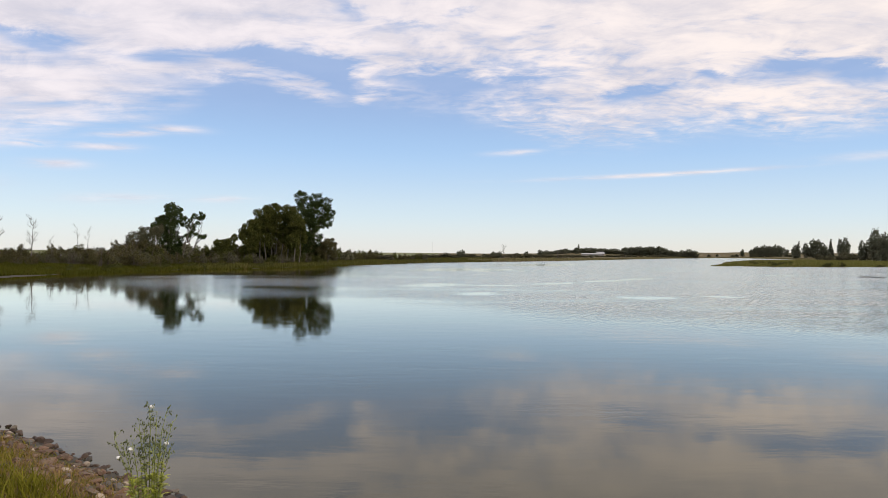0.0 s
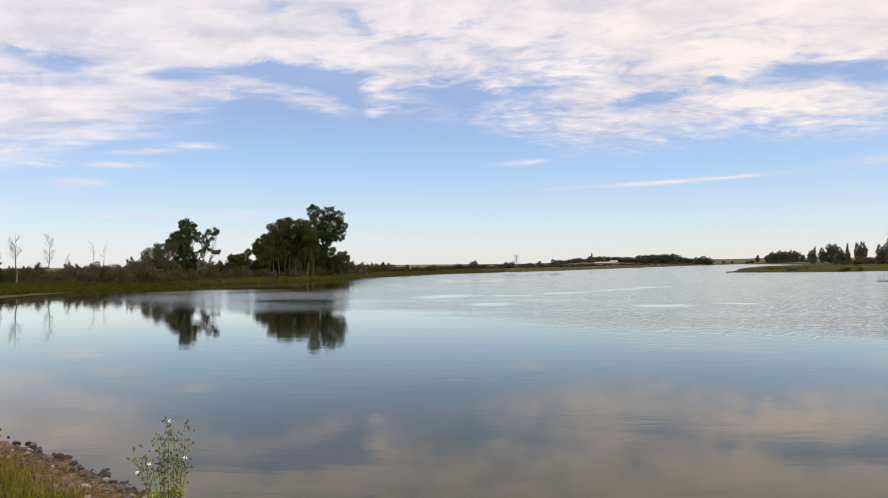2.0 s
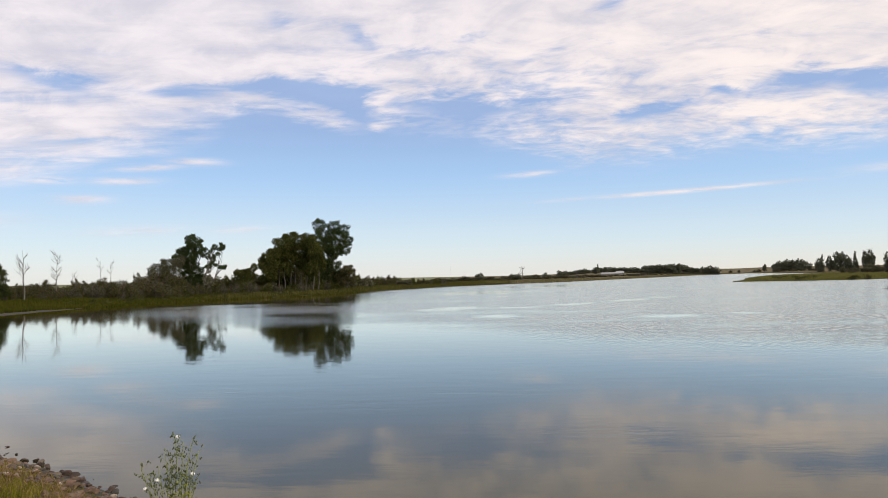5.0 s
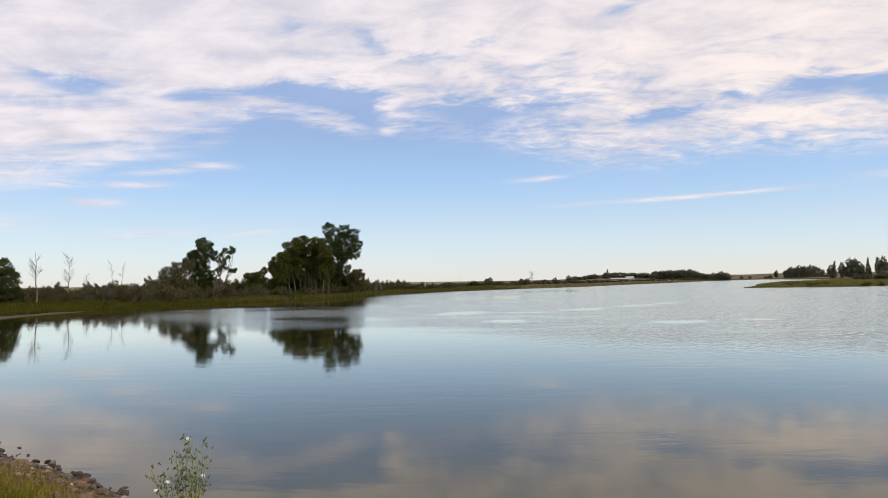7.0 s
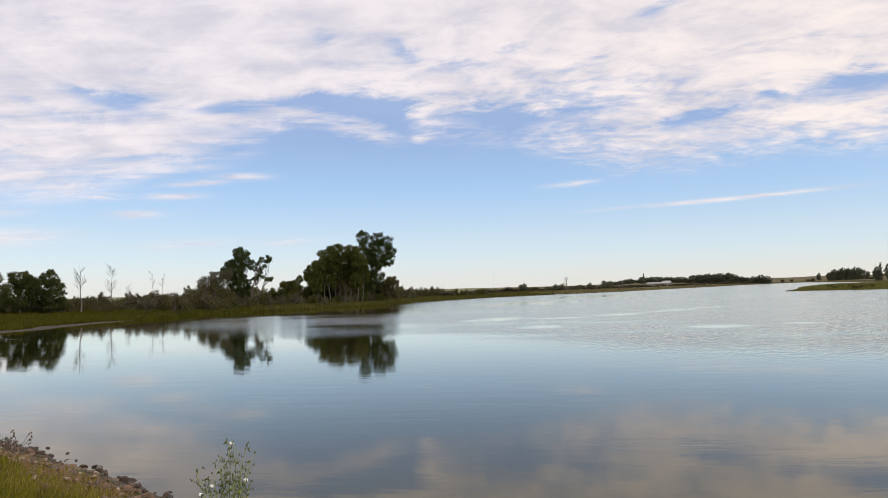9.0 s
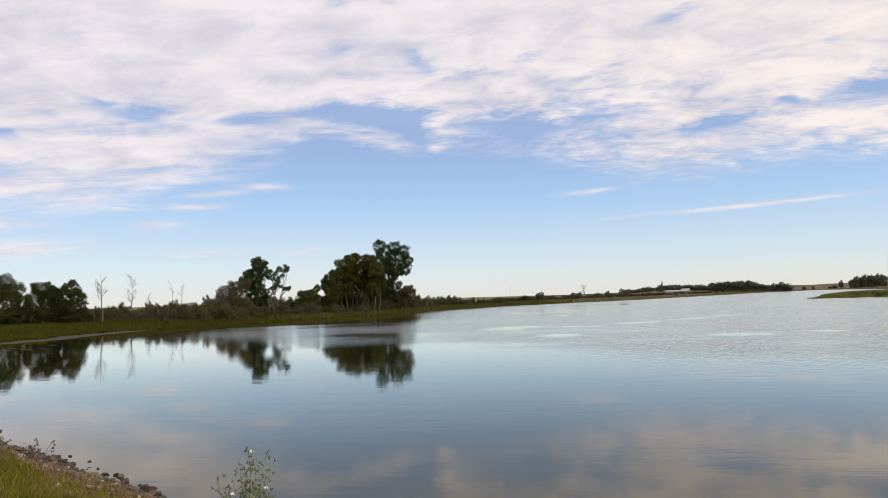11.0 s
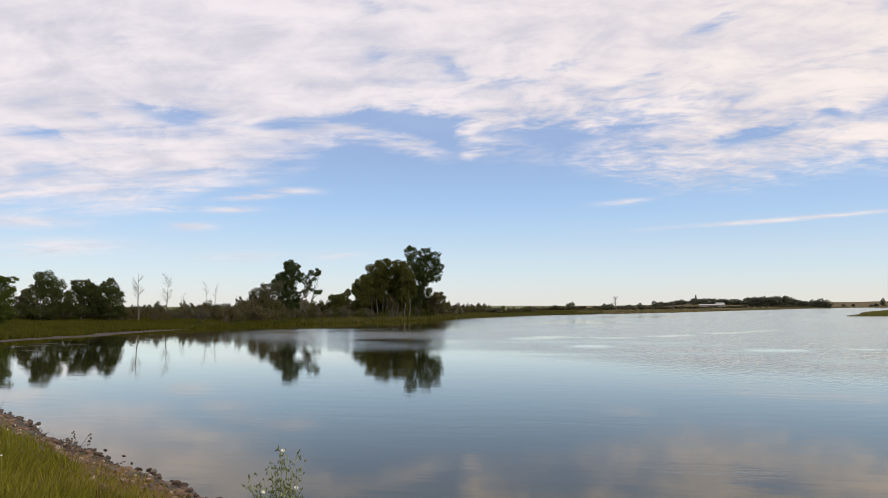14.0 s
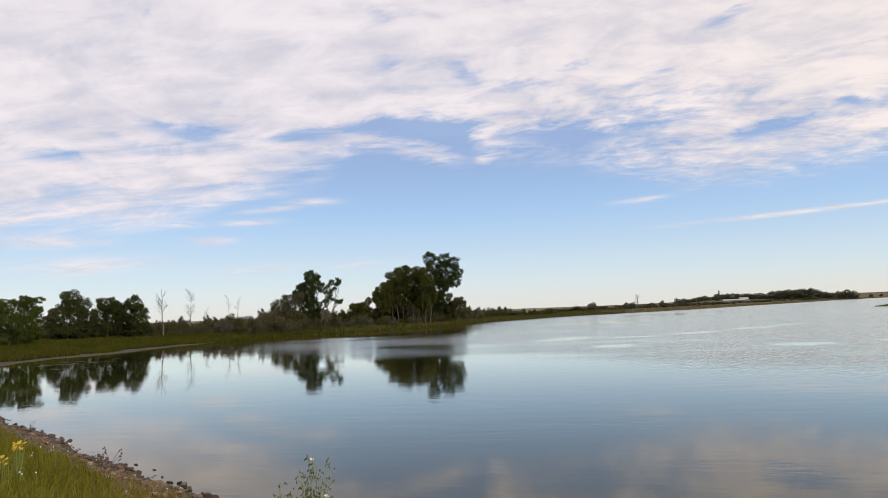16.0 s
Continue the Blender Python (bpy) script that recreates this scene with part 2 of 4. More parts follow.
def build_water(k, b):
    p = place(k)
    x, y, z = k.split(p)
    w = k.math("MULTIPLY", k.math("SUBTRACT", k.noise(k.vmath("MULTIPLY", p, (0.35, 1.0, 1.0)), 0.035, 4.0), 0.5), 22.0)
    dist = k.math("ADD", k.vmath("LENGTH", p), w)
    bearing = k.math("DEGREES", k.math("ARCTAN2", x, y))
    # wind on the open water; the lee of the trees and of the dike lies calm
    near_edge = k.math("ADD", k.step(bearing, -10.0, 14.0, 48.0, 33.0), k.step(bearing, -33.0, -14.0, 22.0, 0.0))
    wind = k.step(k.math("SUBTRACT", dist, near_edge), -6.0, 14.0)
    lee = k.step(bearing, -12.0, -5.0)
    shore = k.math("SUBTRACT", 1.0, k.math("MULTIPLY", k.step(k.math("SUBTRACT", dist, k.step(bearing, -36.0, -20.0, 82.0, 100.0)), -6.0, 8.0), k.math("SUBTRACT", 1.0, lee)))
    wind = k.math("MULTIPLY", k.math("MULTIPLY", wind, shore), k.step(bearing, -30.0, -21.0))
    patch = k.step(k.noise(k.vmath("MULTIPLY", p, (0.3, 1.0, 1.0)), 0.09, 5.0, 0.6), 0.36, 0.52)
    wind = k.math("MULTIPLY", wind, k.math("ADD", 0.55, k.math("MULTIPLY", patch, 0.45)))
    # slicks and wakes that the wind leaves smooth, with frayed edges
    fray = k.noise(k.vmath("MULTIPLY", p, (0.35, 0.5, 1.0)), 1.0, 4.0, 0.65)
    for sx, sy, rx, ry, turn in SLICKS:
        ca, sa = math.cos(radians(turn)), math.sin(radians(turn))
        dx, dy = k.math("SUBTRACT", x, sx), k.math("SUBTRACT", y, sy)
        u = k.math("DIVIDE", k.math("ADD", k.math("MULTIPLY", dx, ca), k.math("MULTIPLY", dy, sa)), rx)
        v = k.math("DIVIDE", k.math("SUBTRACT", k.math("MULTIPLY", dy, ca), k.math("MULTIPLY", dx, sa)), ry)
        q = k.math("SQRT", k.math("ADD", k.math("MULTIPLY", u, u), k.math("MULTIPLY", v, v)))
        q = k.math("ADD", q, k.math("MULTIPLY", k.math("SUBTRACT", fray, 0.5), 1.8))
        wind = k.math("MULTIPLY", wind, k.step(q, 0.45, 1.20, 0.30, 1.0))
    cat = k.noise(k.vmath("MULTIPLY", p, (5.0, 1.7, 1.0)), 1.0, 3.0, 0.6, 0.3)
    rough = k.math("MULTIPLY", wind, k.math("ADD", 0.05, k.math("MULTIPLY", k.math("ADD", 0.45, k.math("MULTIPLY", k.math("SUBTRACT", k.step(cat, 0.35, 0.65), 0.45), lee)), 0.24)))
    rough = k.math("ADD", k.step(dist, 14.0, 40.0, 0.050, 0.026), rough)

    def wave(sx, sy, scale, detail, warp=0.2):
        return k.math("SUBTRACT", k.noise(k.vmath("MULTIPLY", p, (sx, sy, 1.0)), scale, detail, 0.58, warp), 0.5)

    small, swell, calm, riffle = wave(1.0, 0.32, 5.0, 2.0, 0.4), wave(1.0, 0.5, 1.4, 2.0), wave(0.35, 1.1, 1.1, 4.0), wave(1.0, 2.2, 2.3, 3.0, 0.4)
    cats_paw = k.step(k.noise(k.vmath("MULTIPLY", p, (0.5, 1.0, 1.0)), 0.20, 4.0, 0.6), 0.50, 0.66)
    h = k.math("MULTIPLY", k.math("MULTIPLY", wind, k.step(bearing, -10.0, -3.0, 0.10, 1.0)), k.math("ADD", k.math("MULTIPLY", small, 0.054), k.math("MULTIPLY", swell, 0.024)))
    h = k.math("ADD", h, k.math("MULTIPLY", calm, k.math("ADD", k.step(dist, 18.0, 45.0, 0.0030, 0.0036), k.math("MULTIPLY", cats_paw, k.step(dist, 15.0, 35.0, 0.005, 0.001)))))
    h = k.math("ADD", h, k.math("MULTIPLY", k.math("MULTIPLY", riffle, cats_paw), k.step(dist, 12.0, 40.0, 0.0050, 0.001)))
    n = k.add("ShaderNodeBump")
    n.inputs["Strength"].default_value, n.inputs["Distance"].default_value = 1.0, 1.0
    k.put(n.inputs["Height"], h)
    # murky olive body under a mirror that strengthens towards grazing
    fres = k.add("ShaderNodeFresnel")
    fres.inputs["IOR"].default_value = 1.33
    k.put(fres.inputs["Normal"], n.outputs[0])
    f = fres.outputs[0]
    mirror, body, both = k.add("ShaderNodeBsdfGlossy"), k.add("ShaderNodeBsdfDiffuse"), k.add("ShaderNodeMixShader")
    mirror.inputs["Color"].default_value = (1.0, 0.960, 0.865, 1)
    body.inputs["Color"].default_value = (0.040, 0.041, 0.024, 1)
    k.put(mirror.inputs["Roughness"], rough)
    k.put(mirror.inputs["Normal"], n.outputs[0])
    f = k.math("MULTIPLY", f, k.math("ADD", 0.98, k.math("MULTIPLY", f, 0.80)), clamp=True)
    k.put(both.inputs[0], k.math("MULTIPLY", f, k.math("SUBTRACT", 1.0, k.math("MULTIPLY", wind, 0.19))))
    k.put(both.inputs[1], body.outputs[0])
    k.put(both.inputs[2], mirror.outputs[0])
    k.put(k.out.inputs[0], both.outputs[0])


# x, y, half length, half width in metres, turn in degrees
SLICKS = [(-1.0, 71.0, 3.4, 6.0, -20), (3.0, 55.8, 2.6, 2.6, -5), (15.6, 52.4, 3.4, 2.6, 5), (22.2, 54.4, 1.7, 1.6, 0), (5.5, 71.0, 3.6, 2.0, 5), (12.5, 76.6, 6.0, 2.2, 46), (20.5, 85.5, 7.5, 2.3, 49),
          (27.0, 93.5, 5.5, 2.4, 51), (6.0, 110.4, 2.6, 2.4, 0), (7.7, 125.4, 1.8, 2.4, 0), (10.6, 112.2, 2.0, 2.2, 0), (57.0, 114.8, 6.5, 2.2, 0), (70.0, 117.0, 9.0, 2.0, 0), (4.0, 140.0, 20.0, 12.0, 52), (27.0, 205.0, 40.0, 14.0, 60)]
GROUND = material("turf_and_mud", build_ground)
WATER = material("lake_water", build_water)
LEAF_COTTON = leafy("cottonwood_leaf", (0.021, 0.033, 0.011), (0.075, 0.098, 0.030))
LEAF_WILLOW = leafy("willow_leaf", (0.034, 0.042, 0.010), (0.122, 0.124, 0.032), warm=(0.115, 0.100, 0.034))
LEAF_BRIGHT = leafy("young_leaf", (0.034, 0.050, 0.009), (0.108, 0.130, 0.026))
LEAF_BANK = leafy("bank_tree_leaf", (0.027, 0.036, 0.012), (0.092, 0.104, 0.033), warm=(0.080, 0.074, 0.036))
LEAF_SCRUB = leafy("scrub_leaf", (0.050, 0.048, 0.020), (0.14, 0.125, 0.052), warm=(0.12, 0.088, 0.060))
LEAF_DULL = leafy("dull_leaf", (0.055, 0.056, 0.030), (0.145, 0.138, 0.078))
# aerial haze on the far trees is painted in as paler, greyer leaf tones
LEAF_FAR_HAZED = leafy("hazed_far_leaf", (0.085, 0.092, 0.062), (0.165, 0.168, 0.115))
# distant bushes: grey-olive base lightened to carry the haze in its colour
LEAF_HAZY = leafy("hazed_scrub_leaf", (0.075, 0.076, 0.046), (0.165, 0.155, 0.095), warm=(0.17, 0.145, 0.10))
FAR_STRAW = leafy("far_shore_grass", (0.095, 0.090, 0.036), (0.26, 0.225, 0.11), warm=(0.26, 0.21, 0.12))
MARSH_DARK = leafy("bank_sedge", (0.028, 0.034, 0.004), (0.100, 0.100, 0.012), warm=(0.10, 0.080, 0.018))
MARSH_MID = leafy("shore_grass", (0.046, 0.050, 0.012), (0.128, 0.120, 0.030), warm=(0.15, 0.118, 0.045))
MARSH = leafy("marsh_grass", (0.085, 0.092, 0.022), (0.23, 0.220, 0.062), warm=(0.26, 0.21, 0.095))
DRY_GRASS = leafy("dry_grass", (0.14, 0.088, 0.030), (0.35, 0.24, 0.10))
GRASS = leafy("bank_grass", (0.058, 0.066, 0.006), (0.235, 0.212, 0.024), warm=(0.23, 0.18, 0.045))
BARK = bark("grey_bark", (0.05, 0.042, 0.034), (0.15, 0.13, 0.105))
BARK_PALE = bark("pale_bark", (0.050, 0.043, 0.036), (0.135, 0.118, 0.100))
DEAD = bark("bleached_wood", (0.065, 0.058, 0.052), (0.19, 0.17, 0.15))
TWIG = bark("dead_twig", (0.055, 0.045, 0.038), (0.13, 0.108, 0.092))


# ---- the lie of the land ----
SHORE = [(-3.5, 9.1), (-8, 12.4), (-12, 15.2), (-16.5, 18.4), (-21, 21.4), (-30, 28), (-40, 36.5), (-49, 48), (-51, 58), (-50.5, 68), (-52, 82),
         (-53, 93), (-52, 105), (-48, 116), (-43, 125), (-37, 136), (-29, 152), (-24, 170), (-18, 188), (-12, 212), (-4, 236), (19, 274),
         (48, 316), (97, 413), (188, 594), (272, 760), (394, 949), (385, 850), (350, 720), (330, 640), (300, 560), (250, 480), (190, 420),
         (120, 290), (92, 228), (84, 214), (100, 209), (116, 208), (145, 221), (200, 238), (320, 230), (420, 180), (450, 60), (380, -80),
         (250, -140), (120, -95), (60, -41), (20, -9.5), (8, 0), (3, 4)]


def smooth(v, lo, hi):
    t = np.clip((v - lo) / (hi - lo), 0, 1)
    return t * t * (3 - 2 * t)


def wobble(x, y, scale, seed=0):
    """Cheap smooth noise in about -1 to 1, from turned sine waves."""
    r = np.random.RandomState(seed)
    out = np.zeros_like(x)
    for i in range(7):
        th, f, ph = r.uniform(0, 6.283), r.uniform(0.6, 1.9) / scale, r.uniform(0, 6.283)
        out += np.sin(6.283 * f * (x * math.cos(th) + y * math.sin(th)) + ph + 1.3 * np.sin(2.1 * f * (y - x) + i))
    return out / 3.6


def shore_distance(x, y):
    """Metres from the waterline: positive on land, negative on the lake."""
    pts = np.array(SHORE)
    best, inside = np.full(x.shape, 1e9), np.zeros(x.shape, bool)
    for (ax, ay), (bx, by) in zip(pts, np.roll(pts, -1, 0)):
        dx, dy = bx - ax, by - ay
        t = np.clip(((x - ax) * dx + (y - ay) * dy) / (dx * dx + dy * dy), 0, 1)
        best = np.minimum(best, np.hypot(x - ax - t * dx, y - ay - t * dy))
        cross = (ay > y) != (by > y)
        inside ^= cross & (x < ax + (y - ay) / (dy if dy else 1e-9) * dx)
    return np.where(inside, -best, best)


def bank_distance(x, y):
    """The same with the small bays and points of the real margin."""
    r = np.hypot(x, y)
    return shore_distance(x, y) + 0.010 * np.minimum(r, 60) * wobble(x, y, 7.0, 3) + 0.006 * np.minimum(r, 150) * wobble(x, y, 23.0, 4)


BARS = [(-43.5, 51.0, 5.0, 0.9, 0.8), (-38.5, 47.0, 3.0, 0.7, 0.7), (-44.0, 56.5, 4.0, 0.8, 0.9)]


def land_height(x, y):
    x, y = np.asarray(x, float), np.asarray(y, float)
    r = np.hypot(x, y)
    d = bank_distance(x, y)
    near = 1 - smooth(r, 40, 62)
    left = smooth(-x, 30, 44) * (1 - smooth(y, 86, 112))
    dike = np.where(d < 1.9, 0.36 * d, 0.684 + 1.05 * smooth(d, 1.7, 5.2))
    flat = 0.22 * smooth(d, 0, 2.5) + 0.85 * smooth(d, 1.5, 28) + 0.03 * wobble(x, y, 9.0, 5)
    mud = 0.05 * smooth(d, 0, 1.5) + 0.012 * np.clip(d, 0, 6) + 0.95 * smooth(d, 4.5, 30)
    bank = flat * (1 - left) + mud * left
    bearing = np.degrees(np.arctan2(x, y))
    rise = 2.0 + 7.5 * smooth(bearing, 2, 20) + 1.5 * wobble(x, y, 900.0, 6)
    knoll = 4.5 * smooth(r, 640, 940) * smooth(bearing, 7.5, 12) * (1 - smooth(bearing, 17, 20)) * (1 - smooth(r, 1100, 1600))
    spit = smooth(x, 60, 80) * (1 - smooth(y, 520, 640)) * smooth(y, 100, 200)
    bank = bank * (1 - 0.5 * spit)
    east = smooth(bearing, 19.5, 24)
    far = smooth(d, 60 - 45 * east, 900 - 420 * east) * rise * (1 - spit)
    land = near * dike + (1 - near) * (bank + far + knoll * smooth(d, 60, 200))
    slope = near * 0.30 + (1 - near) * 0.10
    bed = np.maximum(slope * d, -1.6)
    for cx, cy, ln, wd, turn in BARS:               # mud bars just awash
        ca, sa = math.cos(turn), math.sin(turn)
        q = np.hypot(((x - cx) * ca + (y - cy) * sa) / ln, (-(x - cx) * sa + (y - cy) * ca) / wd)
        bed = np.maximum(bed, 0.045 - 0.06 * q * q + 0.02 * wobble(x, y, 1.7, 21))
    return np.where(d > 0, land, bed)


def mesh_from(name, verts, faces, mat, smooth_faces=False):
    me = bpy.data.meshes.new(name)
    me.from_pydata(np.asarray(verts).tolist() if not isinstance(verts, list) else verts, [], faces if isinstance(faces, list) else np.asarray(faces).tolist())
    if mat:
        me.materials.append(mat)
    if smooth_faces:
        me.polygons.foreach_set("use_smooth", np.ones(len(me.polygons), bool))
    me.update()
    return me


def make_ground():
    bearing = np.concatenate([np.arange(-180, -52, 3.0), np.arange(-52, 40, 0.22), np.arange(40, 180, 3.0)])
    rad = np.concatenate([[0.0], 1.5 * 1.0235 ** np.arange(0, 346)])
    rad = np.append(rad[rad < 4600], 4700)
    th = np.radians(bearing)
    X, Y = np.outer(rad[1:], np.sin(th)), np.outer(rad[1:], np.cos(th))
    Z = land_height(X.ravel(), Y.ravel())
    n, m = len(rad) - 1, len(th)
    v = np.concatenate([np.stack([X.ravel(), Y.ravel(), Z], 1), [[0, 0, float(land_height([0.0], [0.0])[0])]]])
    i, j = np.meshgrid(np.arange(n - 1), np.arange(m), indexing="ij")
    a, b = i * m + j, i * m + (j + 1) % m
    quads = np.stack([a, b, b + m, a + m], -1).reshape(-1, 4)
    tris = [[n * m, (q + 1) % m, q] for q in range(m)]
    ob = new("ground", mesh_from("ground", v, quads.tolist() + tris, GROUND, True))
    tagged(ob, "low green and tan grassland with muddy lake margin", "ground", kind="structure")


def make_water():
    s = 1300.0
    ob = new("water", mesh_from("water", [(-300, -320, 0), (s, -320, 0), (s, s, 0), (-300, s, 0)], [(0, 1, 2, 3)], WATER))
    tagged(ob, "calm grey-blue lake water with wind ripples and reflections", "lake", kind="structure")


make_ground()
make_water()


# ---- plants ----
def tube(points, radii, sides=6):
    """A tapered limb along points: vertices and faces."""
    pts = [Vector(p) for p in points]
    verts, faces = [], []
    for i, p in enumerate(pts):
        d = (pts[min(i + 1, len(pts) - 1)] - pts[max(i - 1, 0)]).normalized()
        u = d.cross(Vector((0.31, 0.95, 0.07))).normalized()
        w = d.cross(u)
        for s in range(sides):
            a = 6.2832 * s / sides
            verts.append(tuple(p + radii[i] * (math.cos(a) * u + math.sin(a) * w)))
    for i in range(len(pts) - 1):
        for s in range(sides):
            a, b = i * sides + s, i * sides + (s + 1) % sides
            faces.append((a, b, b + sides, a + sides))
    faces.append(tuple(range((len(pts) - 1) * sides, len(pts) * sides)))
    return verts, faces


def merged(pieces):
    verts, faces = [], []
    for v, f in pieces:
        o = len(verts)
        verts.extend(v)
        faces.extend(tuple(i + o for i in q) for q in f)
    return verts, faces


def part(name, verts, faces, mat, parent, label="", smooth_faces=False):
    ob = new(name, mesh_from(name, verts, faces, mat, smooth_faces))
    ob.parent = parent
    return tagged(ob, label) if label else ob


def limb(rng, a, b, r0, r1, bend=0.12, steps=5):
    a, b = Vector(a), Vector(b)
    ln = (b - a).length
    off = Vector((rng.uniform(-1, 1), rng.uniform(-1, 1), rng.uniform(-0.2, 0.9))) * ln * bend
    pts, rad = [], []
    for i in range(steps + 1):
        t = i / steps
        jig = Vector((rng.uniform(-1, 1), rng.uniform(-1, 1), rng.uniform(-1, 1))) * ln * 0.012 * (0 < i < steps)
        pts.append(a.lerp(b, t) + off * 4 * t * (1 - t) + jig)
        rad.append(r0 + (r1 - r0) * t)
    return tube(pts, rad, 6)


def leaf_cloud(rng, lobes, count, size, gap=0.0, droop=0.0, shell=0.5, knobs=15):
    """Folded leaf sprays in a set of lobes (x, y, z, rx, ry, rz), denser towards the outside, with gaps."""
    clumps = []
    for lx, ly, lz, rx, ry, rz in lobes:
        clumps.append((lx, ly, lz, rx * 0.84, ry * 0.84, rz * 0.84))
        for i in range(knobs):
            q = rng.normal(size=3)
            q /= np.linalg.norm(q)
            f = rng.uniform(0.17, 0.40)
            clumps.append((lx + q[0] * rx * 0.86, ly + q[1] * ry * 0.86, lz + q[2] * rz * 0.86, rx * f, ry * f, rz * f))
    lobes = clumps
    vol = np.array([l[3] * l[4] * l[5] for l in lobes]) ** 0.72
    pick = rng.choice(len(lobes), count, p=vol / vol.sum())
    L = np.array(lobes)[pick]
    d = rng.normal(size=(count, 3))
    d /= np.linalg.norm(d, axis=1)[:, None]
    rr = shell + (1 - shell) * rng.rand(count) ** 0.6
    rr = np.where(rng.rand(count) < 0.2, rng.rand(count) ** 0.5, rr)
    ph = rng.uniform(0, 6, 6)
    # knobbly outline
    knob = 1 + 0.16 * np.sin(5 * d[:, 0] + ph[0] + pick) * np.sin(4 * d[:, 2] + ph[1]) + 0.13 * np.sin(9 * d[:, 1] + ph[2]) * np.sin(8 * d[:, 2] + ph[3] + pick)
    c = L[:, :3] + d * L[:, 3:] * (rr * knob)[:, None]
    if gap:
        g = np.sin(c[:, 0] * 2.6 + ph[4] + 1.4 * np.sin(c[:, 2] * 1.9)) * np.sin(c[:, 2] * 3.1 + ph[5] + np.sin(c[:, 1] * 2.3)) * np.sin(c[:, 1] * 2.0 + ph[0])
        c = c[g < 1 - 1.25 * gap]
    stray = rng.rand(len(c)) < 0.05
    c[stray] += rng.normal(size=(stray.sum(), 3)) * size * 0.9
    n = len(c)
    s = size * rng.uniform(0.55, 1.35, n)
    u = rng.normal(size=(n, 3))
    u[:, 2] -= droop
    u /= np.linalg.norm(u, axis=1)[:, None]
    w = np.cross(u, rng.normal(size=(n, 3)))
    w /= np.linalg.norm(w, axis=1)[:, None] + 1e-9
    k = np.cross(u, w)
    a, t = c - u * s[:, None] * 0.6, c + u * s[:, None] * 0.6
    b1, b2 = c + (w * 0.42 + k * 0.14) * s[:, None], c + (-w * 0.42 + k * 0.14) * s[:, None]
    V = np.stack([a, b1, t, b2], 1).reshape(-1, 3)
    i = np.arange(n)[:, None] * 4
    F = np.concatenate([i + [0, 1, 2], i + [0, 2, 3]])
    return V, F


def polar(bearing, dist):
    a = radians(bearing)
    x, y = dist * math.sin(a), dist * math.cos(a)
    return x, y, float(land_height([x], [y])[0])


def tree(name, label, category, bearing, dist, lobes, trunks, leaf_mat, bark_mat, count, size, gap=0.25, droop=0.0, seed=0, group="", branches=2, sink=0.15):
    """A tree at a bearing and distance. lobes: (x, z, rx, rz) in metres across and over the lake;
    trunks: (x, top x, top z, radius)."""
    rng, rnd = np.random.RandomState(seed), random.Random(seed)
    x, y, z = polar(bearing, dist)
    ob = new(name)
    ob.matrix_world = pose(x, y, z - sink, 0, 0, -bearing)
    lobes = [(lx, lz - z, rx, rz) for lx, lz, rx, rz in lobes]
    trunks = [(bx, tx, tz - z, r) for bx, tx, tz, r in trunks]
    full = [(lx, rng.uniform(-0.35, 0.35) * rx, lz, rx, rx * rng.uniform(0.8, 1.05), rz) for lx, lz, rx, rz in lobes]
    for bx, tx, tz, r in trunks:
        pieces = [limb(rnd, (bx, 0, 0), (tx, rnd.uniform(-0.5, 0.5), tz), r, r * 0.35, 0.05, 7)]
        for lx, ly, lz, rx, ry, rz in full:
            if min(trunks, key=lambda q: abs(q[1] - lx))[1] != tx and len(trunks) > 1:
                continue
            h = min(max(0.30 * lz, 0.45 * tz), 0.95 * tz)
            f = h / tz
            start = (bx + (tx - bx) * f, 0, h)
            pieces.append(limb(rnd, start, (lx, ly, lz), r * 0.5, r * 0.12, 0.10))
            for q in range(branches):
                e = (lx + rnd.uniform(-0.8, 0.8) * rx, ly + rnd.uniform(-0.8, 0.8) * ry, lz + rnd.uniform(-0.4, 0.9) * rz)
                pieces.append(limb(rnd, Vector(start).lerp(Vector((lx, ly, lz)), rnd.uniform(0.4, 0.9)), e, r * 0.2, r * 0.05, 0.1, 4))
        part("trunk", *merged(pieces), bark_mat, ob, smooth_faces=True)
    if count:
        part("crown", *leaf_cloud(rng, full, count, size, gap, droop), leaf_mat, ob)
    return tagged(ob, label, category, group)


def tall(bearing_el, dist):
    """Height over the lake of what stands at a given elevation and distance."""
    return 3.3 + dist * math.tan(radians(bearing_el))


# the cottonwoods and willows on the point
tree("cottonwood_tree", "tall dark green cottonwood with dense crown on the shore", "tree", -10.9, 184,
     [(-3.4, 17.5, 1.9, 2.1), (-2.6, 15.2, 2.2, 2.2), (0.7, 17.6, 2.3, 1.9), (3.2, 16.3, 2.0, 1.9), (4.1, 13.6, 1.7, 1.8), (3.3, 11.4, 1.9, 1.6), (0.8, 14.2, 3.0, 2.8), (1.2, 11.2, 2.4, 1.8), (-2.2, 12.2, 2.6, 2.6), (-1.0, 9.6, 2.5, 2.4), (-2.4, 6.6, 2.6, 2.8), (0.4, 6.6, 2.2, 2.4), (-1.4, 3.8, 2.9, 2.2), (1.7, 4.0, 2.1, 2.2)],
     [(-0.4, 0.2, 15.4, 0.45)], LEAF_COTTON, BARK, 52000, 0.20, 0.22, 0.2, 11)
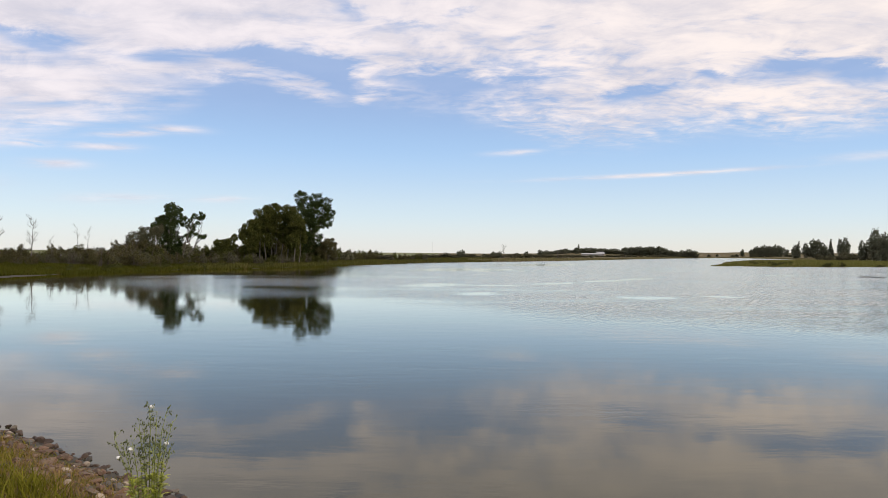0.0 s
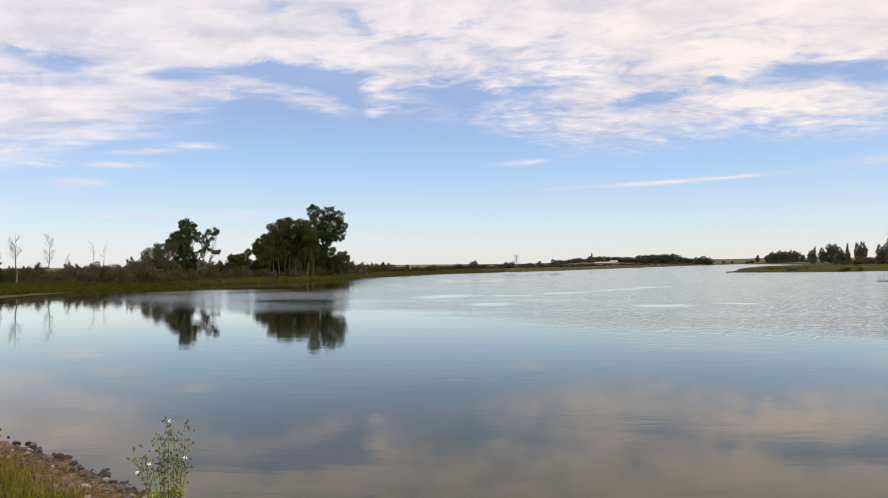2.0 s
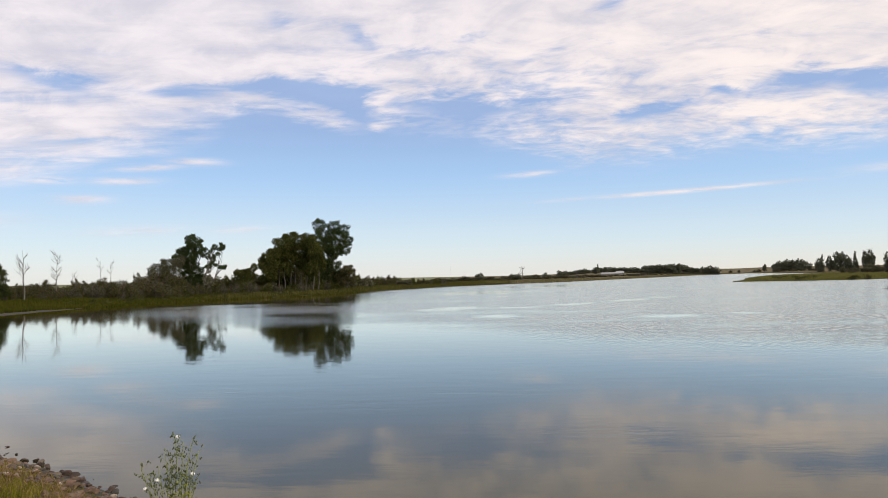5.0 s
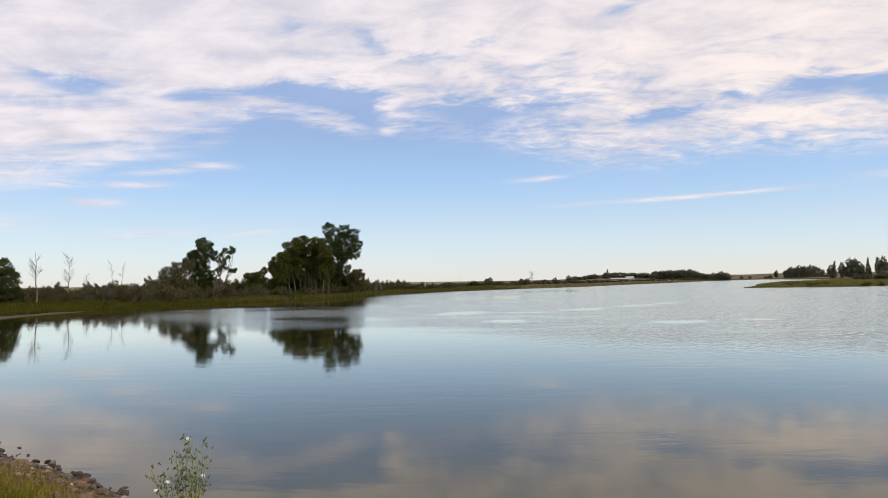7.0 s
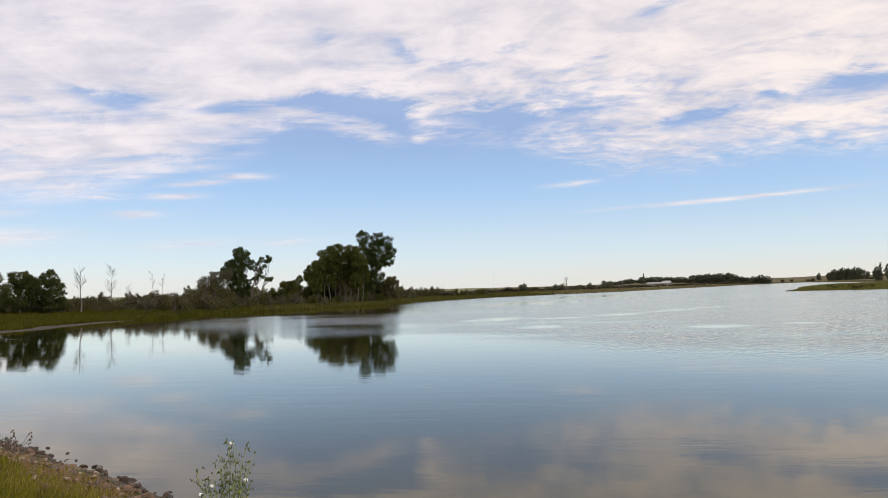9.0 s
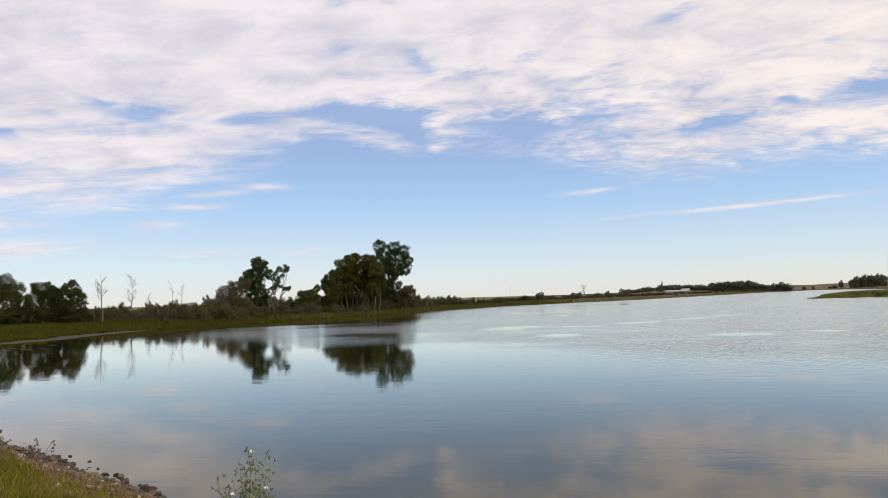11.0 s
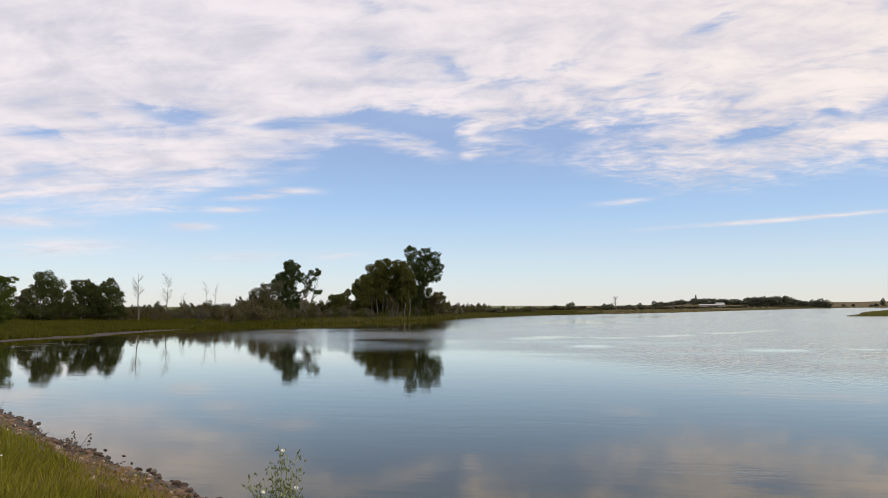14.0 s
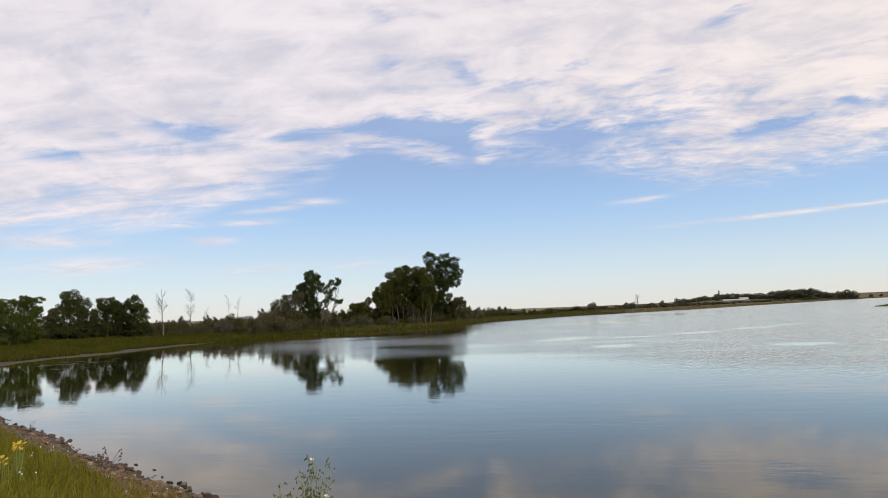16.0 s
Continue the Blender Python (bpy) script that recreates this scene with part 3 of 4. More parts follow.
tree("small_tree", "low rounded dark green tree beside the tall cottonwood", "tree", -9.73, 182,
     [(0.2, 5.8, 2.1, 1.6), (1.4, 3.8, 1.3, 1.9), (-1.0, 3.6, 1.9, 1.9)], [(0.0, 0.2, 5.0, 0.15)], LEAF_SCRUB, BARK, 11000, 0.19, 0.2, 0, 12)
WILLOWS = [
    (-16.05, 168, [(0.0, 8.6, 2.09, 2.16), (1.4, 9.9, 1.87, 1.62), (-0.6, 6.6, 1.65, 2.05), (0.9, 7, 1.54, 1.94), (-0.8, 3.9, 1.32, 1.4), (0.6, 4.6, 1.65, 1.73)], [(-1.2, -0.6, 6.93, 0.13), (-0.1, 0.2, 9.24, 0.15), (0.9, 1.3, 10.23, 0.14)]),
    (-14.7, 171, [(-0.3, 12.2, 2.53, 2.38), (1.4, 14.1, 2.09, 1.3), (-1.3, 9.8, 1.98, 1.94), (0.6, 9.4, 2.2, 1.94), (1.6, 11.6, 1.76, 1.94), (-0.6, 7.2, 1.65, 1.51), (0.9, 6.2, 1.65, 1.73)], [(-1.5, -1.3, 10.78, 0.15), (0, -0.1, 13.09, 0.17), (1.1, 1.3, 13.86, 0.15)]),
    (-13.47, 171, [(0.1, 13.2, 2.75, 1.94), (-0.2, 10.7, 2.75, 2.27), (2.3, 12.1, 1.98, 1.94), (1.6, 9.4, 2.2, 1.94), (0.2, 7.8, 1.76, 1.62), (1.6, 6.2, 1.76, 1.73)], [(-1.1, -0.7, 12.98, 0.16), (0.1, 0.3, 13.75, 0.15), (1.3, 2.3, 12.98, 0.16)]),
    (-12.28, 169, [(0.1, 10.3, 2.31, 2.48), (1, 7.4, 1.65, 2.27), (-0.8, 6.5, 1.98, 2.05), (-0.9, 12.8, 1.65, 1.62)], [(-0.6, -0.7, 11.33, 0.16), (0.7, 0.9, 9.02, 0.14)]),
    (-14.0, 179, [(0.0, 8.6, 3.2, 2.8), (-2.8, 6.6, 2.8, 2.6), (2.9, 7.2, 2.8, 2.8), (0.4, 5.0, 3.4, 2.4), (4.6, 5.4, 2.4, 2.6), (-4.8, 5.2, 2.2, 2.2), (-3.0, 2.9, 2.6, 1.8), (1.0, 2.9, 2.8, 1.8), (4.0, 3.0, 2.2, 1.8)], [(-1.5, -2.0, 7.0, 0.14), (1.2, 1.8, 7.6, 0.15)]),
]
for i, (b, d, lobes, trunks) in enumerate(WILLOWS):
    tree("willow_tree", "olive green willow with several pale bare trunks by the water", "tree", b, d, lobes, trunks, LEAF_WILLOW, BARK_PALE, 26000, 0.20, 0.12, 0.6, 20 + i, "willows on the point")
tree("cottonwood_tree", "rounded dark green cottonwood with a narrow upright crown", "tree", -21.82, 157,
     [(0.2, 12.1, 1.9, 1.6), (-0.4, 9.3, 2.1, 2.3), (-2.0, 10.1, 1.3, 1.2), (0.3, 5.9, 1.9, 1.9), (-3.2, 8.2, 1.5, 1.3), (2.0, 10.1, 1.0, 1.3), (2.9, 6.8, 0.6, 0.5), (-1.6, 6.4, 1.6, 1.6), (-0.4, 3.6, 2.4, 1.6)],
     [(-0.4, 0.1, 11.9, 0.3)], LEAF_COTTON, BARK, 34000, 0.18, 0.22, 0.1, 31)
tree("open_tree", "leaning thin-crowned tree with bare branches showing", "tree", -20.89, 155,
     [(1.9, 10.9, 0.8, 0.7), (3.5, 11.0, 0.7, 0.7), (1.4, 8.0, 0.8, 0.8), (3.4, 6.5, 1.0, 0.5), (0.5, 9.1, 0.6, 0.8), (2.6, 9.5, 0.6, 0.5), (1.1, 10.0, 0.5, 0.6), (2.9, 10.6, 0.6, 0.5), (0.8, 6.9, 0.6, 0.6), (2.2, 7.2, 0.7, 0.4), (4.0, 6.9, 0.5, 0.3), (3.2, 11.7, 0.4, 0.4), (1.7, 9.0, 0.5, 0.5)],
     [(-0.7, 2.2, 10.6, 0.15), (-0.2, 3.5, 6.5, 0.11)], LEAF_COTTON, BARK, 7500, 0.16, 0.30, 0.1, 32)
tree("willow_tree", "grey-green sloping willow at the edge of the scrub", "tree", -24.09, 154,
     [(1.1, 7.1, 1.8, 1.4), (-0.5, 6.0, 2.1, 1.6), (-1.8, 4.3, 1.5, 1.6), (0.8, 4.5, 1.9, 1.8), (2.4, 6.0, 1.6, 2.2), (3.4, 8.0, 1.2, 1.2)],
     [(0.0, -0.1, 5.8, 0.16), (1.4, 1.2, 7.0, 0.13)], LEAF_DULL, BARK_PALE, 15000, 0.17, 0.3, 0.3, 33)
tree("small_tree", "low spreading green tree between taller trees", "tree", -17.69, 160,
     [(-1.4, 5.3, 1.4, 1.1), (0.5, 4.9, 1.7, 1.5), (1.4, 6.5, 0.9, 0.9), (-0.7, 3.1, 2.3, 1.5)], [(-0.1, 0.0, 5.0, 0.15)], LEAF_WILLOW, BARK, 15000, 0.17, 0.2, 0, 34)

# trees on the near end of the bank
tree("bank_tree", "green tree with pale slender trunk on the grassy bank", "tree", -39.49, 125,
     [(0.0, 7.9, 1.8, 1.2), (1.7, 6.8, 1.3, 1.2), (-1.4, 5.5, 1.5, 1.4), (2.6, 4.6, 1.3, 1.6), (-2.2, 3.2, 1.6, 1.3), (0.9, 4.8, 1.8, 1.4), (0.4, 2.8, 2.1, 1.1), (0.6, 6.4, 1.6, 1.4), (-0.5, 6.6, 1.2, 1.2), (1.8, 3.4, 1.3, 1.5)],
     [(-0.4, -0.5, 6.8, 0.14), (1.2, 1.2, 6.4, 0.15)], LEAF_BANK, BARK_PALE, 23400, 0.17, 0.46, 0, 41)
tree("bank_tree", "dark green round-topped tree on the bank", "tree", -36.99, 127,
     [(-0.3, 7.0, 1.6, 1.2), (-1.5, 5.6, 1.4, 1.3), (1.6, 5.4, 1.2, 1.5), (-1.9, 3.4, 1.3, 1.3), (0.5, 4.9, 1.5, 1.5), (-0.5, 2.9, 1.5, 1.0), (0.6, 6.2, 1.2, 1.0), (1.2, 3.4, 1.2, 1.2)], [(-0.1, -0.2, 6.4, 0.15)], LEAF_BANK, BARK, 19800, 0.17, 0.46, 0, 42)
tree("bank_tree", "dark green tree with sloping crown on the bank", "tree", -35.25, 126,
     [(0.0, 6.8, 1.6, 1.2), (-1.4, 5.6, 1.5, 1.3), (-2.2, 4.6, 1.2, 1.4), (1.5, 4.8, 0.9, 1.2), (0.3, 3.8, 1.9, 1.2), (2.3, 2.5, 0.7, 0.7), (0.8, 5.6, 1.3, 1.2), (-1.0, 3.4, 1.5, 1.4), (0.6, 2.4, 2.0, 1.0)], [(0.0, 0.0, 6.1, 0.16)], LEAF_BANK, BARK, 20700, 0.17, 0.46, 0, 43)
tree("bank_tree", "broad bright green leafy tree overhanging the bank", "tree", -43.06, 108,
     [(-0.2, 5.9, 2.3, 1.3), (1.6, 6.9, 1.4, 0.8), (2.7, 7.1, 0.8, 0.5), (-0.5, 3.8, 2.6, 1.6), (1.9, 4.4, 1.5, 1.3), (-3.0, 6.1, 2.2, 1.5), (-3.2, 3.4, 2.4, 1.8), (1.2, 2.4, 2.0, 1.3), (2.4, 5.6, 1.0, 0.9)],
     [(-0.5, -0.1, 5.6, 0.2)], LEAF_BRIGHT, BARK, 34000, 0.16, 0.25, 0, 44)
tree("bank_tree", "thin grey-green tree half hidden behind others", "tree", -40.64, 132,
     [(0.0, 5.7, 1.0, 1.0), (-0.7, 4.3, 1.3, 1.1), (0.6, 3.8, 1.2, 1.2)], [(0.0, 0.0, 5.5, 0.12)], LEAF_DULL, BARK, 9000, 0.16, 0.3, 0, 45)


def dead_tree(label, bearing, dist, height, radius, limbs, seed, fork=0.4, spread=1.0):
    """A bare bleached trunk with a few thin forked limbs."""
    rnd = random.Random(seed)
    x, y, z = polar(bearing, dist)
    ob = new("dead_tree")
    ob.matrix_world = pose(x, y, z - 0.1, 0, 0, -bearing)
    top = (rnd.uniform(-0.3, 0.3), 0, height)
    trunk = part("trunk", *limb(rnd, (0, 0, 0), top, radius, radius * 0.12, 0.008, 8), DEAD, ob, smooth_faces=True)
    for i in range(limbs):
        f = rnd.uniform(fork, 0.92)
        s = rnd.choice((-1, 1))
        a = Vector((top[0] * f, 0, height * f))
        b = a + Vector((s * spread * rnd.uniform(0.03, 0.11) * height, rnd.uniform(-0.08, 0.08) * height, rnd.uniform(0.06, 0.18) * height))
        pieces = [limb(rnd, a, b, radius * 0.26, radius * 0.05, 0.08)]
        for q in range(5):
            m = a.lerp(b, rnd.uniform(0.3, 0.95))
            pieces.append(limb(rnd, m, m + Vector((s * rnd.uniform(0.0, 0.07) * height, rnd.uniform(-0.04, 0.04) * height, rnd.uniform(0.03, 0.1) * height)), radius * 0.12, radius * 0.03, 0.05, 3))
        part("branch", *merged(pieces), DEAD, trunk)
    return tagged(ob, label, "dead tree", "dead trees on the bank")


dead_tree("bleached bare dead tree with forked thin branches", -33.25, 126, 8.3, 0.13, 15, 1)
dead_tree("bleached bare dead tree with many fine twigs", -31.3, 135, 7.9, 0.10, 22, 2)
dead_tree("short thin dead tree above the scrub", -30.0, 140, 4.8, 0.09, 7, 3)
dead_tree("slim grey dead snag above the scrub", -28.3, 145, 7.0, 0.07, 6, 4, 0.6)
dead_tree("slim grey dead snag above the scrub", -27.7, 145, 6.5, 0.07, 6, 5, 0.6)
dead_tree("thin leaning dead sapling in the scrub", -25.9, 146, 4.8, 0.07, 4, 6)
dead_tree("far white dead tree on the lake shore", 5.05, 347, 6.8, 0.24, 16, 7, 0.3, 2.2)

stump = new("stump")
sx, sy, sz = polar(-29.4, 137)
stump.matrix_world = pose(sx, sy, sz)
part("trunk", *limb(random.Random(3), (0, 0, -0.1), (0.05, 0, 1.9), 0.20, 0.16, 0.03, 4), DEAD, stump, smooth_faces=True)
tagged(stump, "short pale broken tree stump in marsh grass", "stump")


# ---- scrub along the shores ----
def shrub_kind(name, label, mat, seed, lobes, count, size, gap=0.25):
    """A shrub about 3 m high at the origin, to be copied about."""
    rng, rnd = np.random.RandomState(seed), random.Random(seed)
    ob = new(name)
    full = [(lx, rng.uniform(-0.4, 0.4), lz, rx, rx * 0.9, rz) for lx, lz, rx, rz in lobes]
    stems = [limb(rnd, (rnd.uniform(-0.4, 0.4), rnd.uniform(-0.3, 0.3), -0.1), (lx + rnd.uniform(-1, 1) * rx * 0.6, ly, lz + rz * rnd.uniform(0.5, 1.15)), 0.05, 0.012, 0.08, 4)
             for lx, ly, lz, rx, ry, rz in full for q in range(4)]
    part("stem_clump", *merged(stems), TWIG, ob)
    part("foliage", *leaf_cloud(rng, full, count, size, gap, 0.0, 0.3), mat, ob)
    return tagged(ob, label, "shrub")


SHRUBS = [
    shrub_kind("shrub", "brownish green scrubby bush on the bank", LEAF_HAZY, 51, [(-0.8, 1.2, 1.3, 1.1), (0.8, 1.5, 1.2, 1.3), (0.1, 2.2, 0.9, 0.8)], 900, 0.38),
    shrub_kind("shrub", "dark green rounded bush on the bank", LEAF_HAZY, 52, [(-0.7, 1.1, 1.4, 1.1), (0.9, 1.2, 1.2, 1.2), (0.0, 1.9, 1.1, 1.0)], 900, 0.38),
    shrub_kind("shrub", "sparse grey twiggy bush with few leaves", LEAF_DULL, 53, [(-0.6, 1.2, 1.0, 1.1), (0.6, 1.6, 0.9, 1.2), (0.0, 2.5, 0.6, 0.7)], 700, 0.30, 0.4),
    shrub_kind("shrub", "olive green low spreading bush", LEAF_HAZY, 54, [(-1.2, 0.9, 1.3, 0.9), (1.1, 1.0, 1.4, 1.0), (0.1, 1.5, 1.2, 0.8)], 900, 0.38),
]


def brush_kind(label, mat, seed, lobes, count, size, rods):
    """Tangled brush about 3 m high: many thin upright rods that stand out of fine uneven foliage."""
    rng, rnd = np.random.RandomState(seed), random.Random(seed)
    ob = new("shrub")
    full = [(lx, rng.uniform(-0.5, 0.5), lz, rx, rx * 0.9, rz) for lx, lz, rx, rz in lobes]
    stems = []
    for i in range(rods):
        lx, ly, lz, rx, ry, rz = rnd.choice(full)
        foot = (lx * 0.7 + rnd.uniform(-0.5, 0.5), ly + rnd.uniform(-0.4, 0.4), -0.1)
        tip = (lx + rnd.uniform(-1, 1) * rx, ly + rnd.uniform(-1, 1) * ry, min(lz + rz * rnd.uniform(0.3, 1.35), 3.6))
        pts = [Vector(foot), Vector(foot).lerp(Vector(tip), 0.5) + Vector((rnd.uniform(-0.15, 0.15), rnd.uniform(-0.15, 0.15), 0.1)), Vector(tip)]
        stems.append(tube(pts, [0.035, 0.022, 0.008], 4))
    part("stem_clump", *merged(stems), TWIG, ob)
    part("foliage", *leaf_cloud(rng, full, count, size, 0.35, 0.0, 0.2, 8), mat, ob)
    return tagged(ob, label, "shrub")


SHRUBS += [
    brush_kind("tangled brown-green brush with bare twigs standing out", LEAF_SCRUB, 55, [(-0.9, 1.1, 1.0, 1.0), (0.9, 1.2, 0.9, 1.1), (0.1, 1.9, 0.7, 0.8), (1.5, 0.7, 0.8, 0.7)], 2300, 0.15, 20),
    brush_kind("grey-brown half bare thicket on the bank", LEAF_DULL, 56, [(-0.8, 1.2, 0.9, 1.0), (0.7, 1.5, 0.8, 1.2), (0.0, 2.3, 0.5, 0.6)], 1500, 0.14, 28),
    brush_kind("dull green willow brush with ragged top", LEAF_WILLOW, 57, [(-1.0, 1.0, 1.0, 0.9), (0.8, 1.4, 0.9, 1.2), (-0.2, 2.0, 0.7, 0.9), (0.3, 0.8, 1.3, 0.8)], 2500, 0.15, 12),
]
rnd = random.Random(5)
for ob in SHRUBS:
    ob["group"] = "scrub along the shore"


def shrub(b, d, high, wide=None, kind=None):
    x, y, z = polar(b, d)
    s = high / 3.0
    w = (wide or s * rnd.uniform(0.9, 1.35))
    k = SHRUBS[rnd.randrange(4) if kind is None else kind]
    m = pose(x, y, z, 0, 0, rnd.uniform(0, 360)) @ Matrix.Diagonal((w, w, s, 1))
    BUILT.append((k, m))


BUILT = []


def shore_reach(bearing):
    """Distance at which the far bank begins, looking along a bearing."""
    r = np.arange(40.0, 400.0, 1.0)
    d = shore_distance(r * math.sin(radians(bearing)), r * math.cos(radians(bearing)))
    return float(r[np.where(d < 0)[0][-1]]) if (d < 0).any() else 60.0


b = -47.0
while b < -22.0:                                # scrub behind the bank
    reach = max(128, shore_reach(b) + 11)
    for row in range(3):
        shrub(b + rnd.uniform(-0.3, 0.3), reach + rnd.uniform(0, 7) + 8 * row, (rnd.choice((1.1, 1.4, 1.7, 2.4)) + rnd.uniform(0, 0.4) + 0.45 * row) * (1.0 + 0.38 * smooth(b, -32, -25)), kind=rnd.choice((4, 4, 5, 5, 6, 4)))
    b += 0.5
b = -24.5
while b < -10.0:                                # under the trees of the point
    shrub(b, shore_reach(b) + rnd.uniform(17, 23), rnd.uniform(1.6, 3.0), kind=rnd.choice((6, 6, 4, 5)))
    shrub(b + 0.2, rnd.uniform(176, 182) + 8 * (b > -13), rnd.uniform(3.4, 4.6) + 2.6 * (-16.5 < b < -11.0), 1.5, kind=rnd.choice((6, 6, 1, 4)))
    b += 0.5
b = -10.0
while b < -1.5:                                 # trailing off along the far shore
    shrub(b, 196 + 7.5 * (b + 10) + rnd.uniform(-3, 8), 4.2 - 0.2 * (b + 10) + rnd.uniform(-0.9, 0.7), kind=rnd.choice((4, 6, 6, 3)))
    b += 0.42
b = -2.5
while b < 9.5:
    shrub(b, 330 + 12 * b * (b > 0) + rnd.uniform(-20, 40), rnd.uniform(1.3, 2.9), rnd.uniform(1.2, 2.0), rnd.choice((0, 1, 1, 3)))
    b += 0.33
while b < 20.5:
    shrub(b, 480 + 33 * (b - 9.5) + rnd.uniform(0, 60), rnd.uniform(1.4, 3.0), rnd.uniform(1.6, 2.8), rnd.choice((1, 1, 0, 3)))
    b += 0.5
for i in range(46):                             # tussocks in the sedge
    b = rnd.uniform(-31, -14)
    shrub(b, shore_reach(b) + rnd.uniform(3, 14), rnd.uniform(0.5, 1.0), rnd.uniform(0.4, 0.8), 6)
for b, d, h in [(21.3, 1060, 4), (21.9, 1075, 4), (23.0, 1070, 3.5), (23.3, 1085, 4.5), (24.6, 1060, 5), (25.6, 1065, 3.5), (27.0, 1060, 4)]:
    shrub(b, d, h, h / 2.2, 1)
for i, (b, d, h) in enumerate([(28.9, 540, 4.5), (29.6, 520, 4.0), (30.3, 510, 5.0), (31.0, 500, 5.0), (31.7, 480, 5.0), (32.5, 470, 5.0), (33.4, 470, 5.2), (29.3, 430, 3.2), (30.6, 560, 6.0), (32.0, 560, 6.0)]):
    shrub(b, d, h, h / 2.4, (0, 2, 3, 2)[i % 4])


for i in range(22):                             # low bushes on the spit
    b = rnd.uniform(23.0, 34.0)
    shrub(b, rnd.uniform(236, 268), rnd.uniform(0.8, 1.5), rnd.uniform(0.5, 0.9), 6)


def plant_all(todo):
    """Copies each kind to its places; the first place takes the kind itself."""
    first = {}
    for k, m in todo:
        if k.name in first:
            copy_thing(k, m)
        else:
            first[k.name] = (k, m)
    for k, m in first.values():
        k.matrix_basis = m


plant_all(BUILT)


# ---- woods and farm on the far shore ----
def far_tree_kind(name, label, seed, lobes, trunk_top, count, size, mat, conifer=False):
    rng, rnd2 = np.random.RandomState(seed), random.Random(seed)
    ob = new(name)
    part("trunk", *limb(rnd2, (0, 0, -0.3), (0.1, 0, trunk_top), 0.28, 0.06, 0.02, 5), BARK, ob)
    full = [(lx, rng.uniform(-0.5, 0.5), lz, rx, rx, rz) for lx, lz, rx, rz in lobes]
    part("crown", *leaf_cloud(rng, full, count, size, 0.18, 0.4 if conifer else 0.0, 0.4), mat, ob)
    return tagged(ob, label, "tree", "trees on the far shore")


FAR = [
    far_tree_kind("broadleaf_tree", "far dark green broadleaf tree", 61, [(0, 6.5, 2.8, 2.8), (-1.8, 4.6, 2.2, 2.2), (1.9, 5.0, 2.2, 2.4), (0.2, 3.4, 3.0, 1.9), (0.0, 1.6, 2.6, 1.5)], 6, 1900, 0.62, LEAF_FAR_HAZED),
    far_tree_kind("broadleaf_tree", "far dark green broad-crowned tree", 62, [(-1.4, 6.8, 2.3, 2.4), (1.6, 6.2, 2.6, 2.5), (0, 4.2, 3.6, 2.4), (0, 2.4, 3.0, 1.6), (0.3, 1.4, 2.8, 1.4)], 6, 1900, 0.62, LEAF_FAR_HAZED),
    far_tree_kind("conifer_tree", "far dark pointed spruce tree", 63, [(0, 8.4, 0.6, 1.4), (0, 6.6, 1.1, 1.4), (0, 4.8, 1.6, 1.4), (0, 3.0, 2.0, 1.4), (0, 1.6, 2.2, 1.2)], 9, 1200, 0.6, LEAF_FAR_HAZED, True),
]
FAR_BUILT = []


def far_tree(b, d, top_el, kind, wide=1.0):
    x, y, z = polar(b, d)
    s = (tall(top_el, d) - z) / 9.4
    m = pose(x, y, z - 0.2, 0, 0, rnd.uniform(0, 360)) @ Matrix.Diagonal((s * wide, s * wide, s, 1))
    FAR_BUILT.append((FAR[kind], m))


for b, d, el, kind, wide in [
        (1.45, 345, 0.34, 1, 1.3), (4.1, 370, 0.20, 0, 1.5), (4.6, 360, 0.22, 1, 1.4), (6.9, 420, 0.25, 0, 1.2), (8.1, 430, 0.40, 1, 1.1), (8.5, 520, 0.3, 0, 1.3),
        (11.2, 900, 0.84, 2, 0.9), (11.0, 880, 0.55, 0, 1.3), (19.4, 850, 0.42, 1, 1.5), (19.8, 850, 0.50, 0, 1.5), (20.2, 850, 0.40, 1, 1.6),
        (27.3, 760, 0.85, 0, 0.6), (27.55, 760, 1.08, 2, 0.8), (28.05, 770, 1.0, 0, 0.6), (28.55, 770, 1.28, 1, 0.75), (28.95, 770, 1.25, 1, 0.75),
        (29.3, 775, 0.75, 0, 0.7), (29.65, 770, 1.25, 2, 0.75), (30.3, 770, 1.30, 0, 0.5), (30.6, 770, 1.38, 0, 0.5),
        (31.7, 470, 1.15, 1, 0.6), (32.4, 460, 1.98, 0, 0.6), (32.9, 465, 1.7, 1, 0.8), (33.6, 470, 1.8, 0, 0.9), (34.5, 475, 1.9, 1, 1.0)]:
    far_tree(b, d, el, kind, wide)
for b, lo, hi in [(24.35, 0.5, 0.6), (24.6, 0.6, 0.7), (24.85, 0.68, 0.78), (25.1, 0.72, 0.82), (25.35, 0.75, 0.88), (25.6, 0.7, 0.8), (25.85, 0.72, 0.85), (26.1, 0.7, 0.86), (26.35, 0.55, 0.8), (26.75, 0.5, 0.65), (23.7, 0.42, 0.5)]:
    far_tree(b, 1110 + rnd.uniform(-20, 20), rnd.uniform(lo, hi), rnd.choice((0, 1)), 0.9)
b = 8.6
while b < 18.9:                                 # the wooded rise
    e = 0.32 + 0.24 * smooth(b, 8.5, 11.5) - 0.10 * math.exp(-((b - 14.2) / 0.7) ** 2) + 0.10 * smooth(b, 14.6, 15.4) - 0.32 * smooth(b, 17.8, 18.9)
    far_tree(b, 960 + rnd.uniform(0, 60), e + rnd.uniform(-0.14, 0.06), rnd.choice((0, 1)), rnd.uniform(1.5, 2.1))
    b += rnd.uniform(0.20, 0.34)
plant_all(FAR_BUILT)


